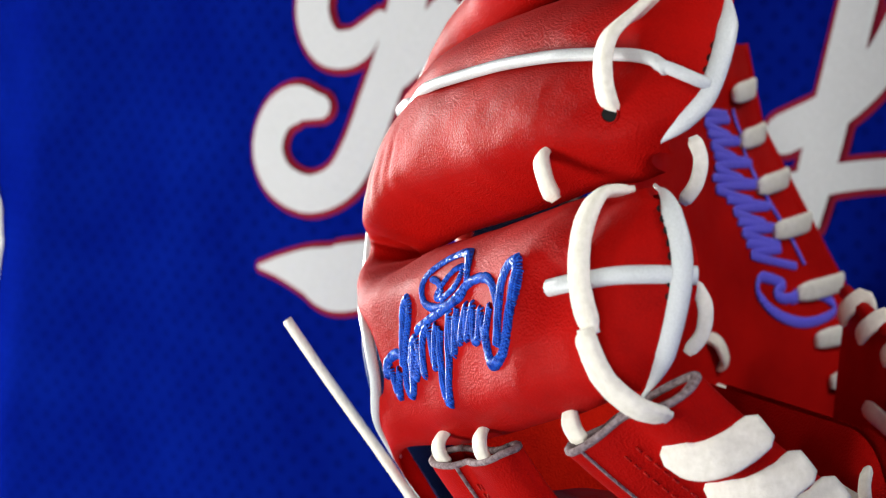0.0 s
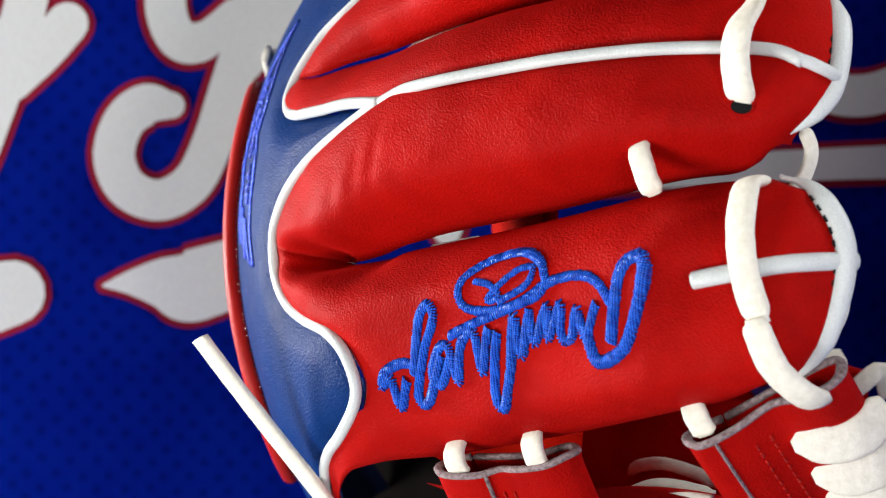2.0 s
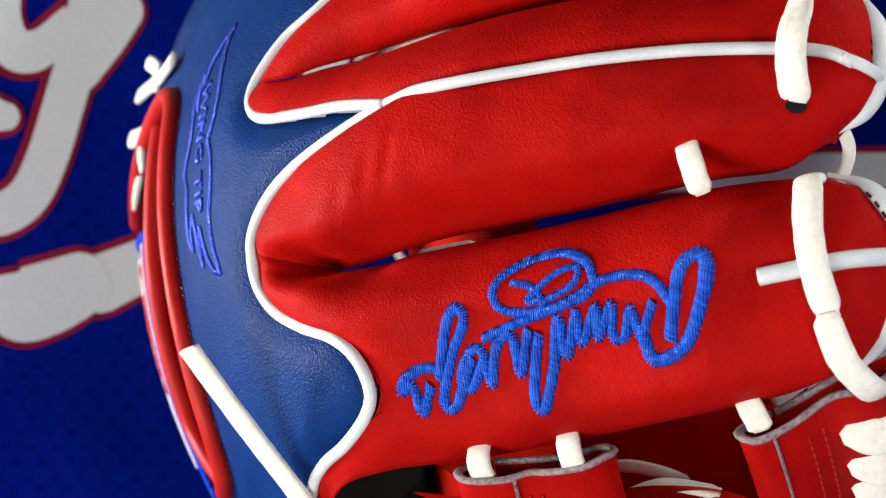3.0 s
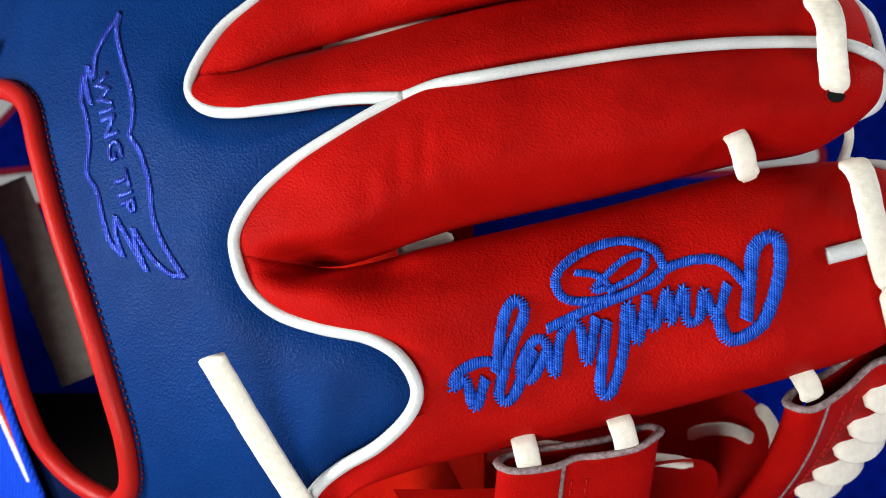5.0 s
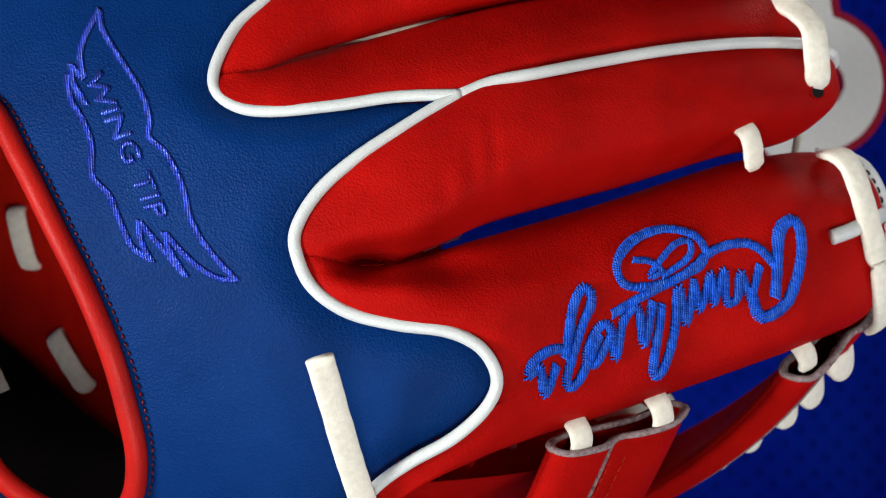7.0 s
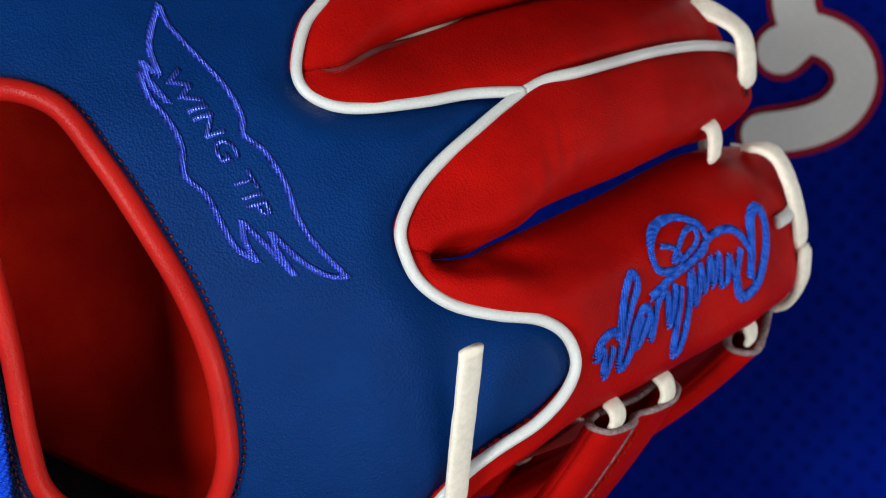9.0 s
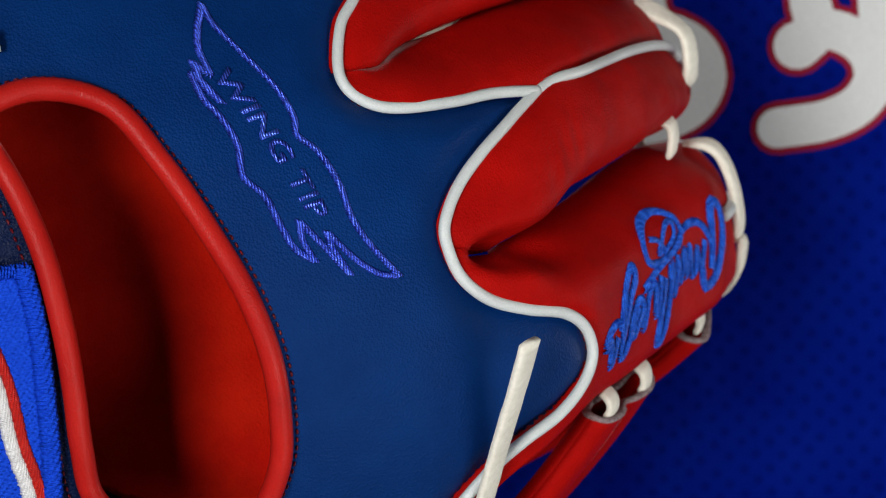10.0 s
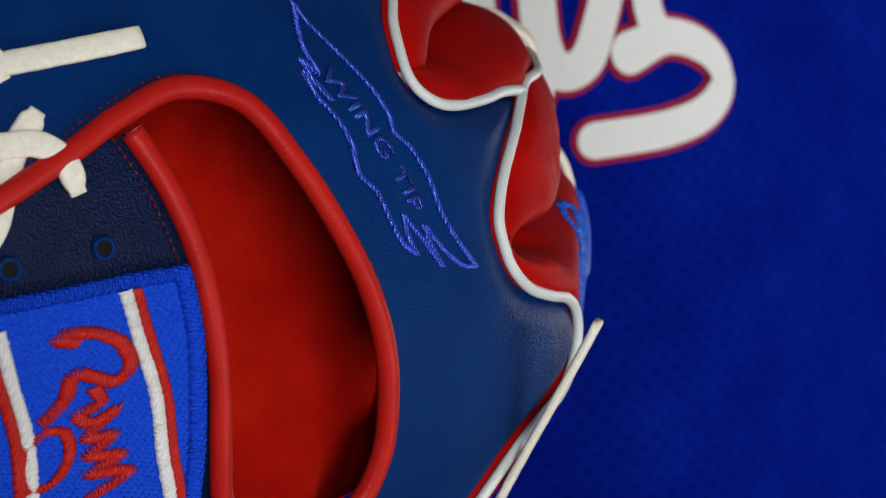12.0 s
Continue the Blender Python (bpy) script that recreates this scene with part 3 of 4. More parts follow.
def palm_point(s, z, side):
    """the palm: from its far laced edge (s = 0) round to where the fingers begin (s = 1)"""
    zz = [k[0] for k in PALM_FAR][::-1]
    far = np.array([np.interp(z, zz, [k[1] for k in PALM_FAR][::-1]), np.interp(z, zz, [k[2] for k in PALM_FAR][::-1])])
    low = smooth01(-0.03, -0.06, z)
    near = np.array([0.008, 0.022 + 0.012 * low + 0.012 * smooth01(0.015, 0.05, z)])
    mid = np.array([-0.043, 0.044])
    p = (1 - s) ** 2 * far + 2 * s * (1 - s) * mid + s * s * near
    n = np.array([0.6, 0.8]) * side
    return (p[0] + n[0], p[1] + n[1], z)


part("palm_lining", sheet(lambda s, z: palm_point(s, z, 0.0), np.linspace(0, 1, 50), np.linspace(-0.165, 0.055, 60)), LINER, glove, "dark red suede lining inside the hand opening")
part("palm", sheet(lambda s, z: palm_point(s, z, 0.0035), np.linspace(0, 1, 50), np.linspace(-0.165, 0.055, 60)), RED, glove, "red leather palm with laced edge")
far_edge = np.array([lerp(palm_point(0, z, 0.0), palm_point(0, z, 0.0035), 0.5) for z in np.linspace(-0.16, 0.055, 80)])
part("palm_binding", sweep(far_edge, 0.0022, 8), RED, glove)


def strap_piece(name, path, width, thick, normal, material=None, label="", n=40, parent=None):
    line = spline(path, n)
    u = np.linspace(0, 1, n)
    rough = np.array([1 + 0.05 * noise.noise(Vector(tuple(p * 420.0))) for p in line])
    tuck = np.ones(n) if label else np.sqrt(1 - (1 - np.clip(np.minimum(u, 1 - u) / 0.10, 0.25, 1)) ** 2)
    return part(name, sweep(line, width / 2 * rough * tuck, normal=normal, flat=thick / width, square=True), material or LACE, parent or glove, label)


# lacing over the far edge of the palm
for z in (0.0440, 0.0320, 0.0200, 0.0084, -0.0077, -0.0200, -0.0310):
    a, b = np.array(palm_point(0.0, z, 0.0017)), np.array(palm_point(0.14, z - 0.002, 0.0055))
    c = np.array(palm_point(0.03, z + 0.002, -0.0020))
    out = a + (a - b) / np.linalg.norm(a - b) * 0.0030
    strap_piece("edge_lace", [b - np.array([0, 0, 0.001]), lerp(b, a, 0.5) + np.array([0.0016, 0.0018, 0]), out, c], 0.0056, 0.0022, [0.6, 0.8, 0.0], n=20)

# embroidery on the palm side
def palm_script(line, r):
    pts = np.array([palm_point(s, z, 0.0039) for s, z in spline(line, 40 * len(line))])
    return sweep(pts, r, 8, (0.6, 0.8, 0.0), 0.4)


SCRIPT = [((0.285 + 0.045 * math.exp(-((k - 14) / 2.5) ** 2) - 0.0022 * k) if k % 2 else 0.165 - 0.0016 * k + 0.03 * math.sin(k * 1.7), 0.0365 - 0.0014 * k + (0.0006 if k % 4 else -0.0010)) for k in range(29)]
FLOURISH = [(0.13, 0.037), (0.115, 0.031), (0.13, 0.026), (0.12, 0.018), (0.10, 0.010), (0.085, 0.003), (0.08, -0.003)]
SWASH = [(0.12, -0.0100), (0.165, -0.0122), (0.19, -0.0105), (0.16, -0.0085), (0.215, -0.0065), (0.238, -0.0105), (0.205, -0.0160), (0.14, -0.0185), (0.068, -0.0162), (0.055, -0.0130), (0.09, -0.0108), (0.155, -0.0125)]
EMBLEM = [(0.105, -0.0500), (0.085, -0.0525), (0.080, -0.0500), (0.060, -0.0530), (0.055, -0.0505), (0.030, -0.0535)]
for line, r in ((SCRIPT, 0.0012), (FLOURISH, 0.0010), (SWASH, 0.0016), (EMBLEM, 0.0008)):
    part("palm_embroidery", palm_script(line, r), THREAD_LILAC, glove, "violet satin-stitch emblem on the palm", kind="stuff")
for s0, z0, s1, z1 in ((0.41, -0.021, 0.39, -0.029), (0.41, -0.034, 0.39, -0.043)):
    a, b = np.array(palm_point(s0, z0, 0.003)), np.array(palm_point(s1, z1, 0.003))
    up = np.array([0.6, 0.8, 0.0]) * 0.0026
    strap_piece("palm_lace", [a, lerp(a, b, 0.2) + up, lerp(a, b, 0.8) + up, b], 0.0048, 0.0018, (0.6, 0.8, 0.0), n=16)

# black sheets across the lower part of the hand opening
part("heel_sheet", sheet(lambda x, z: (x, 0.150 + 0.2 * (x + 0.066), z), np.linspace(-0.160, -0.055, 24), np.linspace(-0.165, -0.036, 24)), BLACK, glove, "black sheet at the heel of the hand")


def heel_point(s, v):
    """the black sheet over the palm's lining; its upper edge falls away from the laced side"""
    top = np.interp(s, (0.0, 0.25, 0.5, 0.8), (-0.006, -0.032, -0.052, -0.062))
    return palm_point(s, top + v * (-0.165 - top), -0.003)


part("heel_cover", sheet(heel_point, np.linspace(0, 0.8, 30), np.linspace(0, 1, 30)), BLACK, glove, "black sheet inside the hand opening")
part("palm_side", sheet(lambda y, v: (0.006 + 0.10 * (y + 0.02), y, -0.018 - v * (0.018 + 0.45 * (y + 0.020))), np.linspace(-0.020, 0.036, 14), np.linspace(0, 1, 14)), LINER, glove)
for s0, z0, s1, z1 in ((0.155, 0.016, 0.175, 0.001), (0.215, -0.015, 0.285, -0.029)):
    a, b = np.array(palm_point(s0, z0, 0.0)), np.array(palm_point(s1, z1, 0.0))
    up = np.array([-0.6, -0.8, 0.0]) * 0.0030
    strap_piece("inner_lace", [a, lerp(a, b, 0.15) + up, lerp(a, b, 0.85) + up, b], 0.0052, 0.0018, (-0.6, -0.8, 0.0), n=16)

# pocket under the thumb
def pocket_point(x, y):
    z = -0.052 - 0.30 * (y - 0.012) + 0.011 * math.exp(-((x - 0.060) / 0.026) ** 2 - ((y - 0.030) / 0.04) ** 2)
    return (x, y, z)


part("pocket", sheet(lambda u, y: pocket_point(-0.005 + u * 0.069 * math.sqrt(1 - ((y - 0.040) / 0.064) ** 2), y), np.linspace(0, 1, 40), np.linspace(0.004, 0.100, 44)), RED, glove)


def lobe_point(u, v, deep=0.0):
    """the rounded end of the palm's heel, standing behind the tabs"""
    x = -0.005 + 0.0832 * u
    h = 0.018 * math.sqrt(max(0.0, 1 - max(0.0, (x - 0.060) / 0.0184) ** 2))
    return (x, 0.058 - 0.004 * (1 - v * v) + deep * (1 - 0.3 * v * v), -0.046 + v * h)


heel = part("palm_heel", joined(sheet(lobe_point, np.linspace(0, 1, 50), np.linspace(-1, 1, 24)), sheet(lambda u, v: lobe_point(u, v, 0.006), np.linspace(0, 1, 50), np.linspace(-1, 1, 24))), RED, glove)
for path in ([(0.0100, 0.0550, -0.0470), (0.0160, 0.0520, -0.0448), (0.0232, 0.0512, -0.0436), (0.0310, 0.0520, -0.0446), (0.0370, 0.0550, -0.0468)],
             [(0.0570, 0.0555, -0.0412), (0.0610, 0.0525, -0.0396), (0.0662, 0.0518, -0.0392), (0.0700, 0.0530, -0.0404), (0.0725, 0.0560, -0.0420)],
             [(0.0735, 0.0550, -0.0340), (0.0765, 0.0530, -0.0380), (0.0775, 0.0540, -0.0430), (0.0760, 0.0580, -0.0480)]):
    strap_piece("heel_lace", path, 0.0030, 0.0018, (0.1, -1, 0.3), n=24, parent=heel)
strap_piece("pocket_lace", [pocket_point(0.030, 0.020), np.array(pocket_point(0.045, 0.020)) + (0, 0, 0.0025), pocket_point(0.058, 0.024)], 0.0045, 0.002, (0, -0.4, 1))


def flap(name, edge, way, length, curl, n=92, m=30, thick=0.0016):
    """A tab of folded leather: from its raw top edge it runs along way; curl bends it on."""
    top = spline(edge, n)
    way = np.array(way, float) / np.linalg.norm(way)
    curl = np.array(curl, float)
    rows = []
    for k in range(m):
        s = k / (m - 1)
        rows.append(top + way * (length * s) + curl * (s * s))
    body = np.array(rows)
    inner = body + np.array([0.0, thick, 0.0004])
    verts = [tuple(v) for v in body.reshape(-1, 3)] + [tuple(v) for v in inner.reshape(-1, 3)]
    faces = grid_faces(m, n) + [tuple(i + m * n for i in q) for q in grid_faces(m, n)]
    holder = part(name, (verts, faces), RED, glove, "red leather tab with a raw grey edge")
    rim = (top + top + np.array([0, thick, 0.0004])) / 2
    part("raw_edge", sweep(rim, 0.0011, 8, normal=(0, 0, 1), flat=0.7), EDGE, holder, "rough grey cut leather edge")
    return holder, body


FLAP_A = [(0.0240, -0.0135, -0.0402), (0.0200, -0.0150, -0.0415), (0.0190, -0.0175, -0.0428), (0.0225, -0.0190, -0.0440), (0.0300, -0.0182, -0.0432), (0.0345, -0.0160, -0.0414), (0.0400, -0.0168, -0.0408), (0.0465, -0.0166, -0.0394), (0.0505, -0.0148, -0.0370), (0.0512, -0.0125, -0.0358), (0.0480, -0.0112, -0.0354), (0.0400, -0.0118, -0.0380), (0.0310, -0.0124, -0.0394), (0.0252, -0.0132, -0.0401)]
FLAP_B = [(0.0815, -0.0065, -0.0265), (0.0780, -0.0082, -0.0285), (0.0771, -0.0112, -0.0306), (0.0820, -0.0132, -0.0314), (0.0880, -0.0114, -0.0278), (0.0940, -0.0088, -0.0226), (0.0985, -0.0070, -0.0210), (0.1025, -0.0040, -0.0188), (0.1035, -0.0010, -0.0160), (0.1005, 0.0012, -0.0138), (0.0940, -0.0030, -0.0182), (0.0870, -0.0058, -0.0232), (0.0825, -0.0064, -0.0260)]
flap_a, body_a = flap("thumb_tab", FLAP_A, (-0.12, 0.62, -0.78), 0.055, (0, 0.012, 0))
flap_b, body_b = flap("thumb_tab", FLAP_B, (-0.10, 0.80, -0.60), 0.070, (-0.012, 0.010, 0.006))


def seam_on(body, col, lo, hi):
    rows = body.shape[0]
    return np.array([body[r, col] for r in range(int(lo * rows), int(hi * rows))])


for body_, holder, cols in ((body_a, flap_a, (31, 35)), (body_b, flap_b, (30, 34))):
    for c in cols:
        part("seam_stitching", stitches(spline(seam_on(body_, c, 0.12, 0.75) + np.array([0, -0.0004, 0]), 80), 0.0016, 0.0011, 0.00022, (0, -0.8, 0.6)), THREAD_RED, holder, "red stitching", kind="stuff")
part("fold_seam", sweep(spline(seam_on(body_a, 28, 0.0, 0.9) + np.array([0, -0.0003, 0]), 40), 0.00045, 6), EDGE, flap_a)
part("fold_seam", sweep(spline(seam_on(body_b, 22, 0.0, 0.9) + np.array([0, -0.0003, 0]), 40), 0.00035, 6), EDGE, flap_b)

# the web beyond the thumb: a standing wall of leather with a laced top
WEB_TOP = [(-0.070, 0.119, 0.0), (-0.026, 0.106, -0.0086), (0.0077, 0.105, -0.0178), (0.046, 0.106, -0.0245), (0.075, 0.120, -0.031)]
web_top = spline(WEB_TOP, 60)
web_rows = [web_top[15:45] + np.array([0.006 * s * s, -0.004 * s, -0.14 * s]) for s in np.linspace(0, 1, 30)]
web = part("web", ([tuple(v) for r in web_rows for v in r], grid_faces(30, 30)), RED, glove, "red leather web with a laced top edge")
part("web_binding", sweep(web_top[15:45], 0.0020, 8, (0.7, -0.7, 0)), RED, web)
for k in range(18, 44, 5):
    c, t = web_top[k], web_top[min(59, k + 3)] - web_top[k]
    strap_piece("edge_lace", [c + (0.001, -0.002, -0.0065) - t * 0.6, c + (0.002, -0.0034, -0.002), c + (0.0, 0.0, 0.0030) + t * 0.7, c + (-0.002, 0.003, -0.003) + t], 0.0046, 0.0018, (0.5, -0.8, 0.2), n=16, parent=web)
script = [web_top[30 + k] + np.array([0.0, -0.0016, -0.0100 + 0.0014 * math.sin(k * 2.1)]) for k in range(14)]
part("web_embroidery", sweep(spline(script, 120), 0.0013, 8, (0.3, -0.9, 0.0), 0.5), THREAD_VIOLET, web, "violet satin-stitch emblem", kind="stuff")
strap_piece("web_lace", [web_top[24] + np.array([0, -0.002, -0.020]), web_top[28] + np.array([0.001, -0.0045, -0.0185]), web_top[36] + np.array([0.001, -0.0045, -0.0195]), web_top[40] + np.array([0, -0.002, -0.022])], 0.0044, 0.0018, (0.3, -0.9, 0.2), n=20, parent=web)

# thick wraps of lace round the outer side of the second tab
for k in range(5):
    s = 0.22 + 0.15 * k
    r = min(29, int(s * 30))
    o, i_, u = body_b[r, 52], body_b[r, 40], body_b[r, 58]
    ax = np.array([0.0, 0.8, -0.6]) * 0.003
    strap_piece("wrap_lace", [i_ + (0, -0.001, 0.001) - ax, lerp(i_, o, 0.55) + (0.0006, -0.0024, -0.0014), o + (0.0018, -0.0008, 0.0) + ax * 0.4, u + (0.002, 0.0015, 0.003) + ax], 0.0076, 0.0024, (0.55, -0.75, -0.25), n=24)

# ---- glove: laces ----
strap_piece("loose_lace", [(-0.0356, -0.0366, -0.0208), (-0.0315, -0.0300, -0.0300), (-0.0270, -0.0225, -0.0400), (-0.0222, -0.0150, -0.0500), (-0.0170, -0.0070, -0.0610), (-0.010, 0.000, -0.070)], 0.0056, 0.0021, (-0.12, -0.95, -0.3), label="loose cream lace end")
strap_piece("tip_lace", [(0.0815, -0.0020, 0.0545), (0.0843, -0.0085, 0.0505), (0.0855, -0.0134, 0.0460), (0.0857, -0.0144, 0.0407), (0.0863, -0.0134, 0.0350), (0.0865, -0.0112, 0.0322)], 0.0060, 0.0023, (0.0, -1.0, 0.0))
strap_piece("tip_lace", [(0.0893, -0.0085, 0.0184), (0.0903, -0.0140, 0.0176), (0.0915, -0.0168, 0.0150), (0.0925, -0.0186, 0.0100), (0.0938, -0.0192, 0.0040), (0.0955, -0.0186, -0.0020), (0.0972, -0.0168, -0.0075)], 0.0056, 0.0024, (0.15, -1.0, 0.0))
strap_piece("tip_lace", [(0.0968, -0.0184, -0.0066), (0.0976, -0.0176, -0.0098), (0.0994, -0.0146, -0.0155), (0.1018, -0.0092, -0.0197), (0.1022, -0.0030, -0.0212)], 0.0056, 0.0024, (0.25, -0.9, -0.3))
strap_piece("finger_lace", [(0.0655, -0.0120, 0.0252), (0.0660, -0.0158, 0.0242), (0.0670, -0.0174, 0.0225), (0.0680, -0.0171, 0.0198), (0.0684, -0.0164, 0.0178), (0.0689, -0.0157, 0.0163), (0.0693, -0.0146, 0.0150)], 0.0048, 0.0020, (0.1, -1, 0))
strap_piece("tab_lace", [(0.0238, -0.0168, -0.0366), (0.0246, -0.0184, -0.0390), (0.0251, -0.0182, -0.0412), (0.0254, -0.0165, -0.0432)], 0.0050, 0.0019, (0.1, -1, -0.1))
strap_piece("tab_lace", [(0.0426, -0.0150, -0.0322), (0.0438, -0.0166, -0.0346), (0.0446, -0.0164, -0.0374), (0.0450, -0.0148, -0.0398)], 0.0050, 0.0019, (0.1, -1, -0.1))
strap_piece("tab_lace", [(0.0778, -0.0108, -0.0216), (0.0796, -0.0126, -0.0240), (0.0812, -0.0125, -0.0266), (0.0820, -0.0108, -0.0292)], 0.0050, 0.0019, (0.2, -1, -0.1))
part("tip_welt", sweep(spline([(0.0842, -0.0206, -0.0006), (0.0890, -0.0196, 0.0006), (0.0940, -0.0172, 0.0020), (0.0990, -0.0140, 0.0034), (0.1030, -0.0095, 0.0042), (0.1052, -0.0050, 0.0046), (0.1062, -0.0018, 0.0047)], 40), 0.0017, 12, flat=0.8), WHITE, glove, "white leather welting")


# bindings round the fingertips
def binding(path, back_by=0.0):
    p = spline(path, 60) + np.array([0.0, back_by, 0.0])
    holder = part("tip_binding", sweep(p, 0.0020 * np.clip(np.minimum(np.arange(60), 59 - np.arange(60)) / 14, 0.25, 1.0), 14, (0.75, -0.65, -0.1), 0.72), WHITE, glove, "white leather binding with dark stitches")
    part("binding_stitches", stitches(p[12:48] + np.array([-0.0012, -0.0017, 0.0]), 0.0012, 0.0012, 0.00025, (0.3, -0.95, 0.0), 0.0003), DARK, holder, "dark stitches", kind="stuff")


binding([(0.0890, -0.0060, 0.0258), (0.0918, -0.0060, 0.0280), (0.0953, -0.0040, 0.0313), (0.0968, 0.0001, 0.0369), (0.0950, 0.0037, 0.0478), (0.0890, 0.0060, 0.0570)], 0.0016)
binding([(0.0950, -0.0050, -0.0185), (0.0990, -0.0056, -0.0158), (0.1028, -0.0055, -0.0110), (0.1054, -0.0050, -0.0030), (0.1062, -0.0047, 0.0044), (0.1050, -0.0050, 0.0100), (0.1014, -0.0054, 0.0150), (0.0970, -0.0050, 0.0180), (0.0900, -0.0040, 0.0195)])
# lace loops between the fingertips
strap_piece("finger_lace", [(0.0895, 0.0030, 0.0290), (0.0905, 0.0045, 0.0250), (0.0895, 0.0045, 0.0205), (0.0875, 0.0030, 0.0165)], 0.0028, 0.0018, (0.8, -0.3, 0))
strap_piece("finger_lace", [(0.0990, 0.0010, 0.0030), (0.1005, 0.0030, -0.0010), (0.1000, 0.0032, -0.0060), (0.0980, 0.0015, -0.0100)], 0.0028, 0.0018, (0.8, -0.3, 0))

strap_piece("gap_lace", [(-0.0035, -0.0010, 0.0008), (0.0020, 0.0015, 0.0024), (0.0075, 0.0040, 0.0038)], 0.0028, 0.0016, (0, -0.9, 0.5))

strap_piece("groove_lace", [(-0.0200, 0.0040, 0.0440), (-0.0120, 0.0010, 0.0462), (-0.0020, 0.0000, 0.0482), (0.0080, 0.0010, 0.0500)], 0.0036, 0.0018, (-0.5, -0.5, 0.7))

# ---- glove: stitching and embroidery ----
from mathutils.bvhtree import BVHTree

trees = {}


def drape(ob, x, z, lift=0.0):
    """the point of a part's outer face at (x, z), and its normal"""
    if ob.name not in trees:
        trees[ob.name] = BVHTree.FromPolygons([v.co.copy() for v in ob.data.vertices], [tuple(p.vertices) for p in ob.data.polygons])
    hit, n, _, _ = trees[ob.name].ray_cast(Vector((x, -0.3, z)), Vector((0, 1, 0)))
    if hit is None:
        hit, n = Vector(on_back(x, z, 0.0004)), Vector(back_normal(x, z))
    if n.y > 0:
        n = -n
    return np.array(hit) + np.array(n) * lift, np.array(n)


def satin(ob, line, width, pitch, thread_r, slant=0.35, n=200, lift=0.0002):
    """Satin stitch: threads laid side by side across a line drawn on a part."""
    p = spline(line, 300)
    run = np.concatenate([[0], np.cumsum(np.linalg.norm(np.diff(p, axis=0), axis=1))])
    count = max(4, int(run[-1] / pitch))
    out = []
    for k in range(count):
        s = run[-1] * k / (count - 1)
        q = np.array([np.interp(s, run, p[:, 0]), np.interp(s, run, p[:, 1])])
        q2 = np.array([np.interp(s + 7e-4, run, p[:, 0]), np.interp(s + 7e-4, run, p[:, 1])])
        q1 = np.array([np.interp(s - 7e-4, run, p[:, 0]), np.interp(s - 7e-4, run, p[:, 1])])
        t = (q2 - q1) / (np.linalg.norm(q2 - q1) + 1e-12)
        across = np.array([-t[1], t[0]]) + t * slant
        across *= width / 2 * (1 + 0.10 * random.uniform(-1, 1))
        pts, nn = [], None
        for u, h in ((-1, -0.3), (-0.6, 0.6), (0, 1.0), (0.6, 0.6), (1, -0.3)):
            c, nn = drape(ob, *(q + across * u), lift + h * width * 0.28)
            pts.append(c)
        out.append(sweep(pts, thread_r * (1 + 0.15 * random.uniform(-1, 1)), 5, nn))
    return joined(*out)


OVAL = [(0.0523, -0.0028), (0.0501, 0.0006), (0.0444, 0.0023), (0.0376, 0.0007), (0.0325, -0.0027), (0.0310, -0.0060), (0.0330, -0.0091), (0.0386, -0.0095), (0.0454, -0.0079), (0.0506, -0.0056), (0.0523, -0.0028)]
TALL = [(0.0624, -0.0108), (0.0645, -0.0165), (0.0679, -0.0165), (0.0719, -0.0132), (0.0746, -0.0053), (0.0749, 0.0015), (0.0727, 0.0032), (0.0698, 0.0004), (0.0690, -0.0064), (0.0684, -0.0130)]
BAR = [(0.0686, -0.0064), (0.0647, -0.0024), (0.0602, -0.0012), (0.0534, -0.0028), (0.0466, -0.0073), (0.0364, -0.0117), (0.0295, -0.0150)]
WAVE_1 = [(0.0647, -0.0063), (0.0623, -0.0125), (0.0601, -0.0074), (0.0592, -0.0128), (0.0567, -0.0132), (0.0562, -0.0068), (0.0535, -0.0138), (0.0530, -0.0074), (0.0503, -0.0148), (0.0488, -0.0085)]
WAVE_2 = [(0.0488, -0.0100), (0.0470, -0.0175), (0.0452, -0.0100), (0.0442, -0.0200), (0.0418, -0.0276), (0.0398, -0.0262), (0.0412, -0.0135)]
WAVE_3 = [(0.0390, -0.0129), (0.0372, -0.0215), (0.0355, -0.0140), (0.0322, -0.0165), (0.0308, -0.0241), (0.0290, -0.0175), (0.0262, -0.0180), (0.0240, -0.0232), (0.0262, -0.0250), (0.0290, -0.0200)]
WAVE_4 = [(0.0268, -0.0190), (0.0225, -0.0285), (0.0198, -0.0280), (0.0225, -0.0180), (0.0250, -0.0120), (0.0234, -0.0093), (0.0210, -0.0127), (0.0192, -0.0235)]
WAVE_5 = [(0.0193, -0.0217), (0.0159, -0.0217), (0.0118, -0.0239), (0.0108, -0.0270), (0.0132, -0.0250), (0.0150, -0.0307), (0.0172, -0.0250)]
CURL = [(0.0350, -0.0040), (0.0387, -0.0044), (0.0415, -0.0065), (0.0385, -0.0072), (0.0444, -0.0015), (0.0485, -0.0005), (0.0477, -0.0039), (0.0415, -0.0075)]
for line, width in ((OVAL, 0.0017), (TALL, 0.0026), (BAR, 0.0018), (WAVE_1, 0.0019), (WAVE_2, 0.0021), (WAVE_3, 0.0020), (WAVE_4, 0.0021), (WAVE_5, 0.0020), (CURL, 0.0012)):
    part("embroidery", satin(thumb, line, width * 0.98, 0.00046, 0.00025), THREAD_BLUE, thumb, "raised blue satin-stitch emblem", kind="stuff")

